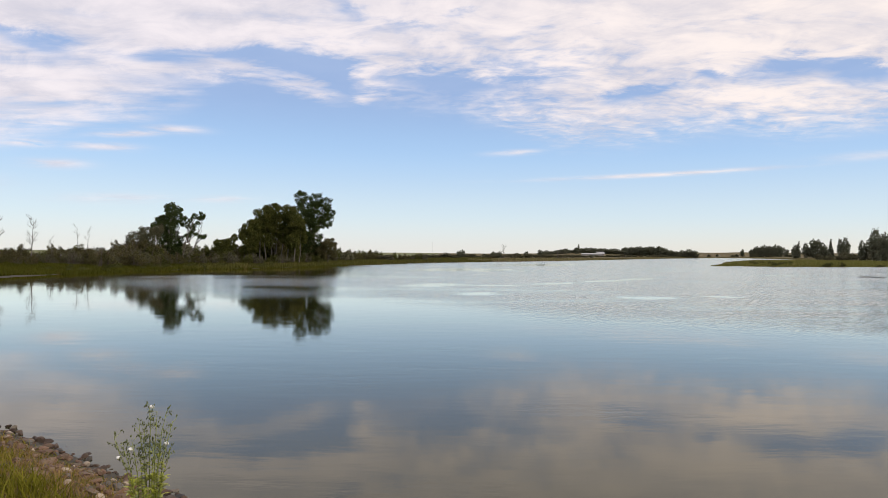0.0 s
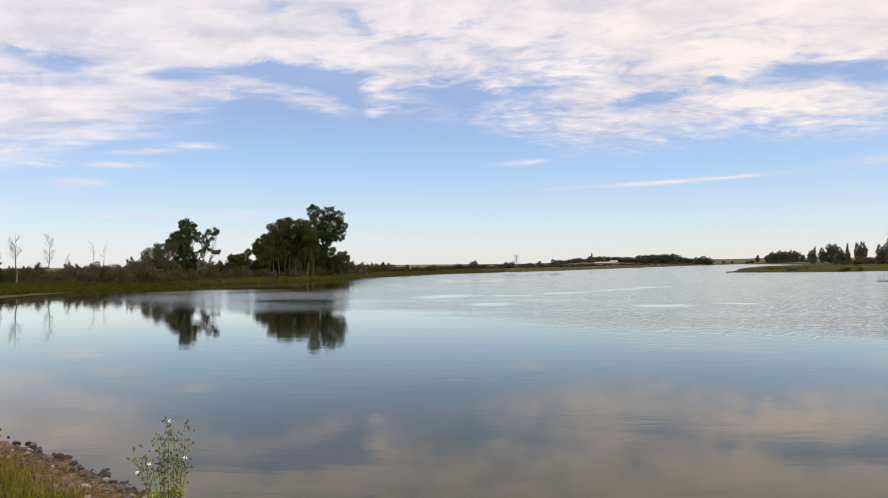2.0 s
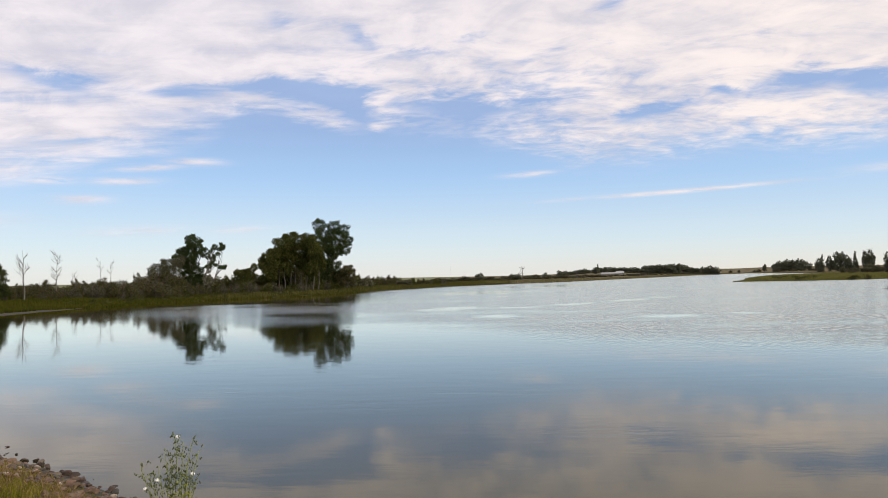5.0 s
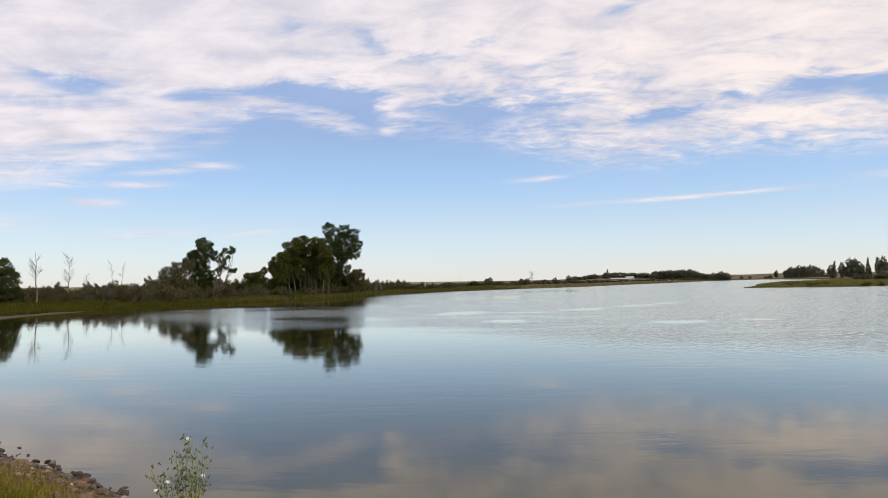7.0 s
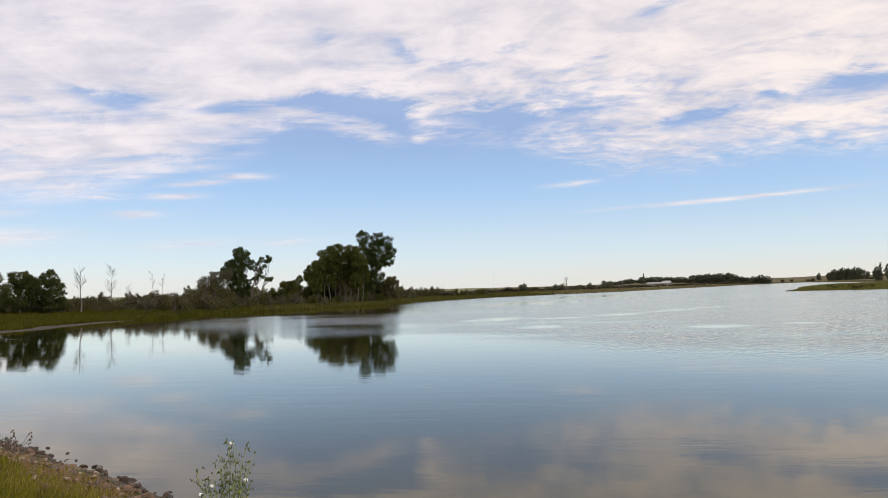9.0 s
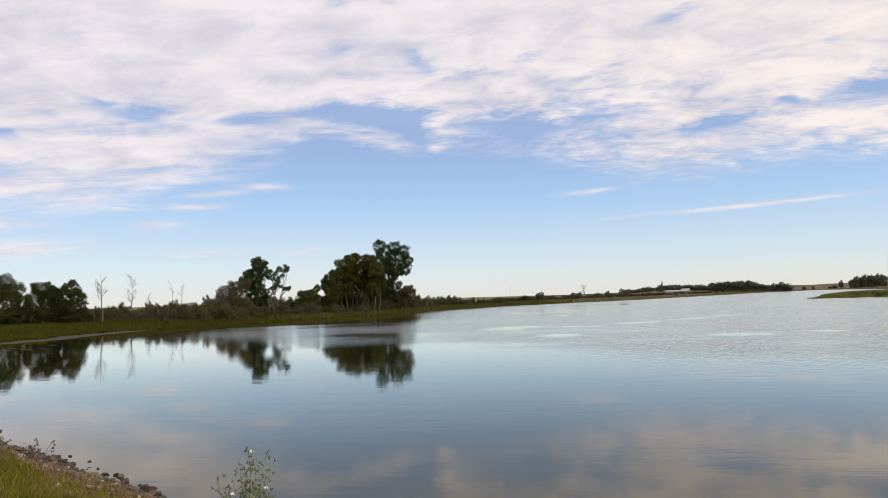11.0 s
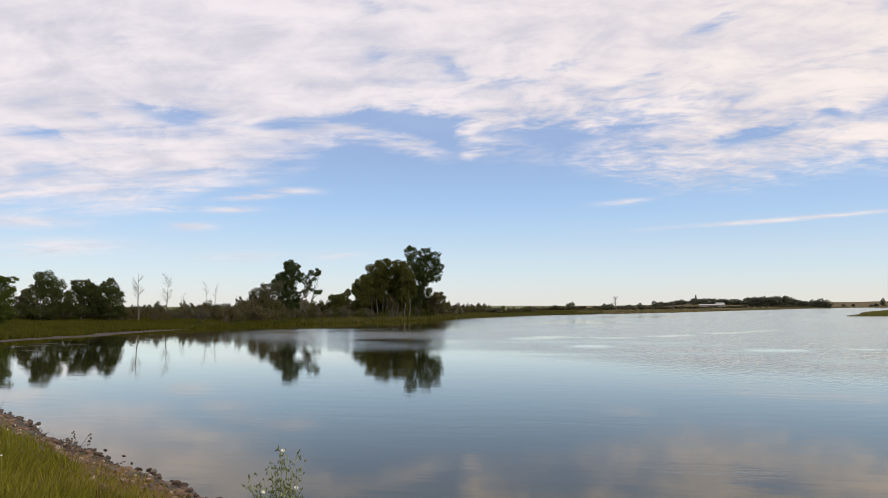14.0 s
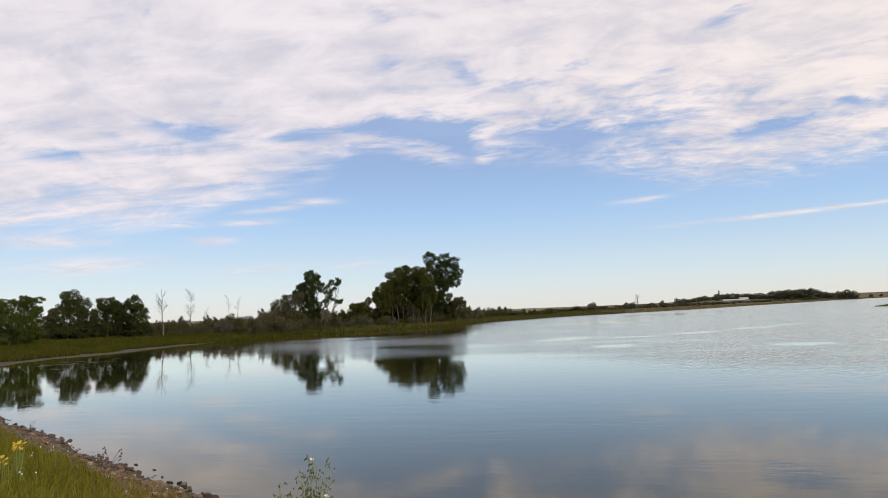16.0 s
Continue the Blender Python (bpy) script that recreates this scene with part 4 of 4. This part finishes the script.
def box(x0, x1, y0, y1, z0, z1):
    v = [(x, y, z) for x in (x0, x1) for y in (y0, y1) for z in (z0, z1)]
    return v, [(0, 1, 3, 2), (4, 6, 7, 5), (0, 4, 5, 1), (2, 3, 7, 6), (0, 2, 6, 4), (1, 5, 7, 3)]


ROOF_WHITE = plain("white_metal_roof", (0.34, 0.34, 0.34), 0.45, 0.06, 0.6)
WALL_GREY = plain("weathered_board", (0.30, 0.28, 0.26), 0.85, 0.2, 1.5)
STEEL = plain("galvanised_steel", (0.42, 0.43, 0.44), 0.5, 0.15, 2.0)
POST_WOOD = plain("weathered_post", (0.38, 0.34, 0.30), 0.85, 0.25, 5.0)


def barn(bearing, dist, length, depth, wall_h, ridge, doors):
    x, y, z = polar(bearing, dist)
    ob = new("barn")
    ob.matrix_world = pose(x, y, z - 0.2, 0, 0, -bearing + 8)
    hl, hd = length / 2, depth / 2
    walls = part("wall", *merged([box(-hl, hl, -hd, -hd + 0.25, 0, wall_h), box(-hl, hl, hd - 0.25, hd, 0, wall_h),
                          box(-hl, -hl + 0.25, -hd + 0.25, hd - 0.25, 0, wall_h), box(hl - 0.25, hl, -hd + 0.25, hd - 0.25, 0, wall_h)]), WALL_GREY, ob)
    ov, th = 0.6, 0.18
    prof = [(-hd - ov, wall_h - 0.1), (0, ridge), (hd + ov, wall_h - 0.1), (hd + ov, wall_h - 0.1 + th), (0, ridge + th), (-hd - ov, wall_h - 0.1 + th)]
    v = [(sx, py, pz) for sx in (-hl - ov, hl + ov) for py, pz in prof]
    part("roof", v, [(0, 1, 7, 6), (1, 2, 8, 7), (2, 3, 9, 8), (3, 4, 10, 9), (4, 5, 11, 10), (5, 0, 6, 11), (0, 5, 4, 1), (1, 4, 3, 2), (6, 7, 10, 11), (7, 8, 9, 10)], ROOF_WHITE, ob, "white metal roof")
    for dx in doors:
        part("door", *box(dx - 1.8, dx + 1.8, -hd - 0.06, -hd - 0.005, 0.1, wall_h - 0.5), POST_WOOD, walls)
    return tagged(ob, "long low grey farm shed with white metal roof", "farm building")


barn(12.25, 800, 22, 8, 2.2, 3.4, (-7, -1, 5))
barn(12.95, 815, 8, 8, 2.8, 5.0, (0,))

# a slender mast far behind the shore
mx, my, mz = polar(-0.98, 2400)
mast = new("radio_mast")
mast.matrix_world = pose(mx, my, mz - 0.5)
part("lattice", *merged([limb(random.Random(1), (0.5 * math.cos(a), 0.5 * math.sin(a), 0), (0.3 * math.cos(a), 0.3 * math.sin(a), 38), 0.09, 0.06, 0.0, 6) for a in (0, 2.09, 4.19)]
                        + [box(-0.45, 0.45, -0.04, 0.04, h, h + 0.12) for h in range(2, 38, 2)]), STEEL, mast)
part("antenna", *limb(random.Random(2), (0, 0, 37), (0, 0, 42), 0.1, 0.04, 0.0, 3), STEEL, mast)
tagged(mast, "thin grey lattice radio mast far off", "mast")

for b, d, h in [(9.5, 400, 4.6), (14.9, 560, 4.2)]:
    px, py, pz = polar(b, d)
    post = new("post")
    post.matrix_world = pose(px, py, pz - 0.2)
    part("shaft", *limb(random.Random(4), (0, 0, 0), (0.1, 0, h), 0.22, 0.17, 0.01, 3), DEAD, post, smooth_faces=True)
    tagged(post, "pale bare pole standing on the far shore", "pole", "poles on the far shore")


# ---- grass ----
def blades(rng, x, y, z, height, width, lean, segs=2):
    """Tapered bent blades at the given feet: vertices and faces."""
    n = len(x)
    th, ld = rng.uniform(0, 6.283, n), rng.uniform(0, 6.283, n)
    h, w, l = height * rng.uniform(0.55, 1.2, n), width * rng.uniform(0.6, 1.3, n), lean * rng.uniform(0.1, 1.0, n)
    rows = []
    for i in range(segs):
        t = i / segs
        cx, cy, cz = x + np.cos(ld) * h * l * t * t, y + np.sin(ld) * h * l * t * t, z - 0.03 + h * t * (1 - 0.3 * l * t)
        ww = w * (1 - 0.55 * t) * 0.5
        rows += [np.stack([cx - np.cos(th) * ww, cy - np.sin(th) * ww, cz], 1), np.stack([cx + np.cos(th) * ww, cy + np.sin(th) * ww, cz], 1)]
    rows.append(np.stack([x + np.cos(ld) * h * l, y + np.sin(ld) * h * l, z - 0.03 + h * (1 - 0.3 * l)], 1))
    k = 2 * segs + 1
    V = np.stack(rows, 1).reshape(-1, 3)
    o = (np.arange(n) * k)[:, None]
    F = []
    for i in range(segs - 1):
        F += [o + [2 * i, 2 * i + 1, 2 * i + 3], o + [2 * i, 2 * i + 3, 2 * i + 2]]
    F.append(o + [2 * segs - 2, 2 * segs - 1, 2 * segs])
    return V, np.concatenate(F)


def strew(rng, count, lo, hi, r0, r1):
    """Random feet between two bearings and two distances, evenly over the ground."""
    a, r = np.radians(rng.uniform(lo, hi, count)), np.sqrt(rng.uniform(r0 * r0, r1 * r1, count))
    return r * np.sin(a), r * np.cos(a)


def sward(name, label, rng, x, y, keep, height, width, lean, mat, segs=2):
    d = bank_distance(x, y)
    k = keep(d, x, y)
    x, y = x[k], y[k]
    V, F = blades(rng, x, y, land_height(x, y), height if np.isscalar(height) else height(x, y), width, lean, segs)
    ob = new(name, mesh_from(name, V, F, mat))
    return tagged(ob, label, "grass", kind="stuff")


rng = np.random.RandomState(71)
x, y = strew(rng, 420000, -49, -20, 56, 165)
sward("marsh_grass", "green and yellowish marsh grass along the left bank", rng, x, y, lambda d, x, y: (d > 2.6 - 2.4 * smooth(y, 80, 95) + 0.7 * wobble(x, y, 5.0, 8)) & (d < 42), lambda x, y: 0.50 + 0.24 * wobble(x, y, 11.0, 9), 0.11, 0.6, MARSH_DARK, 1)
x, y = strew(rng, 300000, -21, 4, 110, 330)
sward("marsh_grass", "green marsh grass below the trees and far scrub", rng, x, y, lambda d, x, y: (d > 0.2) & (d < 26), lambda x, y: 0.65 + 0.25 * wobble(x, y, 15.0, 10), 0.17, 0.6, MARSH_MID, 1)
x, y = strew(rng, 380000, -29, -8, 92, 240)
sward("marsh_grass", "short green sedge at the water's edge", rng, x, y, lambda d, x, y: (d > -0.35) & (d < 1.7), 0.36, 0.13, 0.6, MARSH_DARK, 1)
x, y = strew(rng, 330000, 18, 36, 195, 420)
sward("marsh_grass", "tall green reedy grass on the low spit", rng, x, y, lambda d, x, y: (d > 0.3) & (x > 0), lambda x, y: (0.72 + 0.34 * wobble(x, y, 9.0, 12)) * (0.35 + 0.65 * smooth(shore_distance(x, y), 0, 5)), 0.24, 0.45, MARSH, 1)
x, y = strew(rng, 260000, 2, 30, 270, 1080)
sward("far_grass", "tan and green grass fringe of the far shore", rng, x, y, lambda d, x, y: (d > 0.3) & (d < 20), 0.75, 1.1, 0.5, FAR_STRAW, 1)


# ---- the near bank: stones and grass ----
def build_stone(k, b):
    r = k.add("ShaderNodeObjectInfo").outputs["Random"]
    isl = k.add("ShaderNodeNewGeometry").outputs["Random Per Island"]
    v = k.math("FRACT", k.math("ADD", k.math("MULTIPLY", r, 7.3), isl))
    p = place(k)
    n, g = k.noise(p, 9.0, 5.0), k.noise(p, 60.0, 4.0, 0.7)
    col = k.mix(v, (0.070, 0.040, 0.026), (0.185, 0.105, 0.064))
    col = k.mix(k.step(v, 0.90, 0.96), col, (0.36, 0.29, 0.22))
    col = k.mix(k.step(v, 0.16, 0.05), col, (0.075, 0.065, 0.06))
    col = k.mix(k.math("MULTIPLY", k.step(n, 0.45, 0.7), 0.5), col, (0.20, 0.18, 0.13))
    wet = k.step(k.split(p)[2], 0.04, 0.20, 0.38, 1.0)
    wetcol = k.add("ShaderNodeMix")
    wetcol.data_type, wetcol.blend_type = "RGBA", "MULTIPLY"
    wetcol.inputs[0].default_value = 1.0
    k.put(wetcol.inputs[6], col)
    k.put(wetcol.inputs[7], k.join(wet, wet, wet))
    k.put(b.inputs["Base Color"], wetcol.outputs[2])
    b.inputs["Roughness"].default_value = 0.8
    bump(k, b, k.math("ADD", n, k.math("MULTIPLY", g, 0.4)), 0.6, 0.02)


STONE = material("fieldstone", build_stone)


def stone_shape(rng):
    """A worn fieldstone of about unit radius: a pushed and flattened ball of 42 points."""
    bm = bmesh.new()
    bmesh.ops.create_icosphere(bm, subdivisions=2, radius=1.0)
    cuts = [(Vector(rng.normal(size=3)).normalized(), rng.uniform(0.42, 0.85)) for i in range(9)]
    sc = Vector((rng.uniform(0.8, 1.3), rng.uniform(0.7, 1.1), rng.uniform(0.42, 0.7)))
    for v in bm.verts:
        for nrm, lim in cuts:
            over = v.co.dot(nrm) - lim
            if over > 0:
                v.co -= nrm * over * 0.85
        v.co *= 1 + 0.07 * rng.normal()
        v.co = Vector((v.co.x * sc.x, v.co.y * sc.y, v.co.z * sc.z))
    V = np.array([v.co[:] for v in bm.verts])
    F = [[q.index for q in f.verts] for f in bm.faces]
    bm.free()
    return V, F


rng = np.random.RandomState(81)
SHAPES = [stone_shape(rng) for i in range(14)]
MESHES = [mesh_from("stone", V, F, STONE) for V, F in SHAPES]
A0, A1 = np.array([2.0, 4.8]), np.array([-46.0, 43.0])
riprap = tagged(new("stone_bank"), "band of brown and grey fieldstones along the waterline", "riprap", kind="structure")
pts = []
while len(pts) < 11500:
    t = rng.rand() ** 1.5
    q = A0 + (A1 - A0) * t
    q = q + np.array([-0.61, -0.79]) * rng.uniform(-1.6, 3.2)
    pts.append(q)
pts = np.array(pts)
dd = bank_distance(pts[:, 0], pts[:, 1])
keep = (dd > -0.45) & (dd < 1.60 + 0.35 * wobble(pts[:, 0], pts[:, 1], 2.5, 13) + 0.6 * (rng.rand(len(pts)) < 0.10)) & ((dd < 0.7) | (rng.rand(len(pts)) < 1 - 0.2 * smooth(pts[:, 0], -11, -7)))
pts = pts[keep]
zz = land_height(pts[:, 0], pts[:, 1])
rad = np.hypot(pts[:, 0], pts[:, 1])
order = np.argsort(np.abs(pts[:, 0] + 8.0))     # the stretch that is passed nearest
rest_v, rest_f, base = [], [], 0
for n, i in enumerate(order):
    s = 0.031 + 0.074 * rng.rand() ** 2.8
    m = Matrix.LocRotScale((pts[i, 0], pts[i, 1], zz[i] + s * 0.22), Euler((rng.uniform(-0.4, 0.4), rng.uniform(-0.4, 0.4), rng.uniform(0, 6.28))), (s, s, s))
    if n < 300:
        ob = new("stone", MESHES[n % 14])
        ob.parent, ob.matrix_basis = riprap, m
    else:
        V, F = SHAPES[n % 14]
        M = np.array(m)
        rest_v.append(V @ M[:3, :3].T + M[:3, 3])
        rest_f += [[a + base for a in f] for f in F]
        base += len(V)
for n, (sx, sy, s) in enumerate([(-10.2, 14.3, 0.06), (-9.4, 13.8, 0.04), (-8.8, 13.2, 0.05), (-8.33, 12.73, 0.11), (-8.1, 12.7, 0.06), (-7.93, 12.55, 0.10), (-7.1, 11.85, 0.09), (-6.9, 11.7, 0.07)]):
    ob = new("stone", MESHES[n % 14])
    ob.parent, ob.matrix_basis = riprap, Matrix.LocRotScale((sx, sy, 0.01), Euler((0.1 * n, 0.05 * n, 0.9 * n)), (s, s * 0.8, s * 0.75))
ob = new("stones", mesh_from("stones", np.concatenate(rest_v), rest_f, STONE))
ob.parent = riprap
tagged(ob, kind="stuff")

x, y = strew(rng, 460000, -75, -8, 2.2, 44)
sward("bank_grass", "long yellow-green grass on the near bank above the stones", rng, x, y,
      lambda d, x, y: (d > 1.4 + 0.35 * smooth(x, -10, -6) + 0.45 * wobble(x, y, 1.6, 14)) & (np.hypot(x, y) > 2.6) & (rng.rand(len(x)) < np.clip(9 / np.hypot(x, y), 0.12, 1)),
      lambda x, y: (0.34 + 0.09 * wobble(x, y, 1.2, 15)) * (0.5 + 0.5 * smooth(shore_distance(x, y), 1.0, 2.6)), 0.015, 0.8, GRASS, 3)
x, y = strew(rng, 150000, -75, -8, 4.0, 34)
sward("bank_grass", "sparse weeds and dry grass among the stones", rng, x, y, lambda d, x, y: (d > 0.4) & (d < 1.9) & (wobble(x, y, 0.8, 16) > 0.35 - 0.75 * smooth(x, -11, -7)) & (rng.rand(len(x)) < np.clip(8 / np.hypot(x, y), 0.1, 1)), lambda x, y: 0.12 + 0.07 * wobble(x, y, 0.5, 17), 0.013, 1.0, GRASS, 3)


x, y = strew(rng, 260000, -75, -8, 4.0, 34)
sward("dry_grass", "tan withered grass tangled over the stones", rng, x, y, lambda d, x, y: (d > 0.75) & (d < 2.5) & (wobble(x, y, 0.9, 18) > 0.05 - 0.75 * smooth(x, -11, -7)) & (rng.rand(len(x)) < np.clip(9 / np.hypot(x, y), 0.1, 1) * (0.35 + 0.65 * smooth(x, -11, -7))), 0.15, 0.011, 1.2, DRY_GRASS, 3)


# ---- flowers and weeds on the bank ----
STEM = plain("sap_green_stem", (0.20, 0.23, 0.045), 0.55, 0.25, 20)
LEAF_THISTLE = plain("thistle_leaf", (0.31, 0.33, 0.035), 0.5, 0.3, 12)
BUD = plain("dark_bud", (0.095, 0.11, 0.035), 0.6, 0.3, 60)
FLUFF = plain("white_seed_head", (0.80, 0.79, 0.74), 0.9, 0.06, 90)
YELLOW = plain("yellow_petal", (0.75, 0.52, 0.02), 0.55, 0.15, 60)
DRY = plain("dry_weed", (0.10, 0.078, 0.060), 0.85, 0.3, 30)


def ball(c, rx, rz, sub=1, rough=0.0, rnd3=None):
    bm = bmesh.new()
    bmesh.ops.create_icosphere(bm, subdivisions=sub, radius=1.0)
    v = [tuple(Vector(c) + Vector((q.co.x * rx, q.co.y * rx, q.co.z * rz)) * (1 + (rnd3.uniform(-rough, rough) if rnd3 else 0))) for q in bm.verts]
    f = [tuple(q.index for q in p.verts) for p in bm.faces]
    bm.free()
    return v, f


def lance_leaf(a, d, ln, w):
    """A long toothed leaf from a, along d, arching over, with a folded midrib."""
    a, d = Vector(a), Vector(d).normalized()
    side = d.cross(Vector((0, 0, 1))).normalized()
    v, f, n = [], [], 6
    for i in range(n + 1):
        t = i / n
        c = a + d * ln * t + Vector((0, 0, -0.45 * ln * t * t))
        ww = w * math.sin(3.1 * (0.12 + 0.85 * t)) * (0.75 if i % 2 else 1.0)
        v += [tuple(c - side * ww + Vector((0, 0, 0.2 * ww))), tuple(c), tuple(c + side * ww + Vector((0, 0, 0.2 * ww)))]
    for i in range(n):
        for q in (0, 1):
            o = i * 3 + q
            f.append((o, o + 1, o + 4, o + 3))
    return v, f


def thistle(x, y, shoots, heads, seed):
    """A clump of upright stalks (foot x, top x, top z), each with sprays of dark buds; white heads at (x, z)."""
    r3 = random.Random(seed)
    ob = new("sow_thistle")
    z = float(land_height([x], [y])[0])
    ob.matrix_world = pose(x, y, z - 0.03, 0, 0, 23)
    for fx, tx, tz in shoots:
        a, b = Vector((fx, r3.uniform(-0.05, 0.05), 0)), Vector((tx, r3.uniform(-0.13, 0.13), tz))
        mid = Vector((fx * 0.6 + tx * 0.4, b.y * 0.5, tz * 0.62))
        stalk = tube([a, a.lerp(mid, 0.5) + Vector((r3.uniform(-0.01, 0.01), 0, 0)), mid, mid.lerp(b, 0.5) + Vector((r3.uniform(-0.012, 0.012), 0, 0.01)), b], [0.0062, 0.0055, 0.0045, 0.0034, 0.0022])
        stalk = part("stalk", *stalk, STEM, ob, smooth_faces=True)
        for q in range(r3.randint(13, 18)):
            m = mid.lerp(b, r3.uniform(0.05, 1.0))
            e = m + Vector((r3.uniform(-0.07, 0.07), r3.uniform(-0.07, 0.07), r3.uniform(0.01, 0.085)))
            part("twig", *limb(r3, m, e, 0.0018, 0.0012, 0.1, 3), STEM, stalk)
            for w in range(r3.randint(2, 3)):
                c = e + Vector((r3.uniform(-0.016, 0.016), r3.uniform(-0.016, 0.016), r3.uniform(-0.012, 0.016)))
                part("bud", *ball(c, 0.0064, 0.0112, 1), BUD, stalk, smooth_faces=True)
        for q in range(24):
            t = r3.uniform(0.15, 0.98)
            an = r3.uniform(0, 6.283)
            f = a.lerp(mid, t)
            part("leaf", *lance_leaf(f, (math.cos(an), math.sin(an), 0.9), r3.uniform(0.11, 0.25) * (1.2 - 0.7 * t), 0.019), LEAF_THISTLE, stalk)
    for hx, hz in heads:
        part("seed_head", *ball((hx, r3.uniform(-0.03, 0.03), hz), 0.024, 0.019, 2, 0.16, r3), FLUFF, ob, "fluffy white seed head")
    return tagged(ob, "tall yellow-green sow thistle with buds and white seed heads", "thistle")


TH = polar(-23.15, 7.5)
thistle(TH[0], TH[1], [(-0.02, -0.02, 1.24), (0.02, 0.05, 1.20), (-0.03, -0.12, 1.12), (0.03, 0.14, 1.17), (0.04, 0.20, 1.06), (-0.03, -0.07, 1.02), (0.03, 0.09, 0.92), (0.05, 0.18, 0.80),
                       (-0.09, -0.18, 0.90), (-0.11, -0.26, 0.88), (-0.13, -0.34, 0.93), (0.0, 0.02, 0.90), (-0.06, -0.12, 0.84)],
        [(0.0, 1.23), (0.14, 0.84), (-0.19, 0.82), (-0.30, 0.74)], 5)


def yellow_flower(x, y, height, heads, seed):
    r3 = random.Random(seed)
    ob = new("wildflower")
    ob.matrix_world = pose(x, y, float(land_height([x], [y])[0]) - 0.02)
    for i in range(heads):
        e = Vector((r3.gauss(0, 0.04), r3.gauss(0, 0.04), height * r3.uniform(0.82, 1.0)))
        part("stem", *limb(r3, (r3.uniform(-0.03, 0.03), 0, 0), e, 0.004, 0.002, 0.06, 4), STEM, ob)
        v, f = [], []
        for q in range(12):
            a = 6.283 * q / 12
            o = len(v)
            for rr, aa, zz2 in ((0.004, a - 0.2, 0), (0.015, a - 0.16, 0.004), (0.018, a, 0.005), (0.015, a + 0.16, 0.004), (0.004, a + 0.2, 0)):
                v.append((e.x + rr * math.cos(aa), e.y + rr * math.sin(aa) * 0.8 - 0.012, e.z + zz2 + rr * math.sin(aa) * 0.6))
            f.append((o, o + 1, o + 2, o + 3, o + 4))
        part("petals", v, f, YELLOW, ob)
        part("disc", *ball((e.x, e.y - 0.012, e.z + 0.002), 0.006, 0.005, 1), YELLOW, ob)
    for i in range(10):
        an = r3.uniform(0, 6.283)
        part("leaf", *lance_leaf((0, 0, height * r3.uniform(0.05, 0.6)), (math.cos(an), math.sin(an), 0.8), 0.13, 0.016), STEM, ob)
    return tagged(ob, "bright yellow daisy-like wildflowers in tall grass", "wildflower", "yellow flowers on the bank")


yellow_flower(*polar(-43.2, 10.6)[:2], 0.62, 26, 1)
yellow_flower(*polar(-44.3, 9.2)[:2], 0.50, 10, 2)


def white_clover(b, d, n, seed):
    r3 = random.Random(seed)
    x, y, z = polar(b, d)
    ob = new("wildflower")
    ob.matrix_world = pose(x, y, z - 0.02)
    for i in range(n):
        e = Vector((r3.uniform(-0.2, 0.2), r3.uniform(-0.2, 0.2), r3.uniform(0.3, 0.45)))
        part("stem", *limb(r3, (e.x * 0.7, e.y * 0.7, 0), e, 0.003, 0.002, 0.05, 3), STEM, ob)
        part("flower_head", *ball(e, 0.012, 0.010, 1, 0.15, r3), FLUFF, ob)
    return tagged(ob, "small white flower heads among the grass", "wildflower", "white flowers on the bank")


for i, (b, d) in enumerate([(-41.4, 13.5), (-43.0, 12.0), (-42.2, 9.4), (-40.4, 15.0)]):
    white_clover(b, d, 3, 90 + i)


def dry_weed(b, d, height, seed, bare=False):
    """A withered weed with curled seed clusters."""
    r3 = random.Random(seed)
    x, y, z = polar(b, d)
    ob = new("dry_weed")
    ob.matrix_world = pose(x, y, z - 0.02, 0, 0, r3.uniform(0, 360))
    for i in range(5):
        e = Vector((r3.uniform(-0.5, 0.5), r3.uniform(-0.5, 0.5), r3.uniform(0.5, 1.0))) * height
        part("stem", *limb(r3, (0, 0, 0), e, 0.006, 0.003, 0.15, 5), DRY, ob)
        if not bare:
            for q in range(5):
                c = e + Vector((r3.uniform(-0.03, 0.03), r3.uniform(-0.03, 0.03), r3.uniform(-0.10, 0.03)))
                part("seed_head", *ball(c, 0.016, 0.02, 1, 0.3, r3), DRY, ob)
    return tagged(ob, "withered brown weed growing between shore stones", "weed", "dry weeds by the water")


for i, (b, d, h) in enumerate([(-37.45, 16.0, 0.5), (-37.9, 16.3, 0.32), (-38.2, 16.4, 0.28), (-42.1, 24.0, 0.45), (-37.2, 15.8, 0.22), (-38.0, 15.7, 0.2)]):
    dry_weed(b, d, h, 100 + i, i == 3)

# a dark bar of mud just out of the water
bx, by = 3.3 / math.tan(radians(1.47)) * math.sin(radians(32.1)), 3.3 / math.tan(radians(1.47)) * math.cos(radians(32.1))
mv, mf = ball((0, 0, 0), 1, 1, 3, 0.05, random.Random(8))
bar = new("mud_bar", mesh_from("mud_bar", [(vx * 2.1, vy * 1.0, vz * 0.16) for vx, vy, vz in mv], mf, plain("wet_mud", (0.05, 0.042, 0.035), 0.5, 0.3, 3.0), True))
bar.matrix_world = pose(bx, by, -0.02, 0, 0, -25)
tagged(bar, "low dark wet mud bar just above the water", "mud bar")
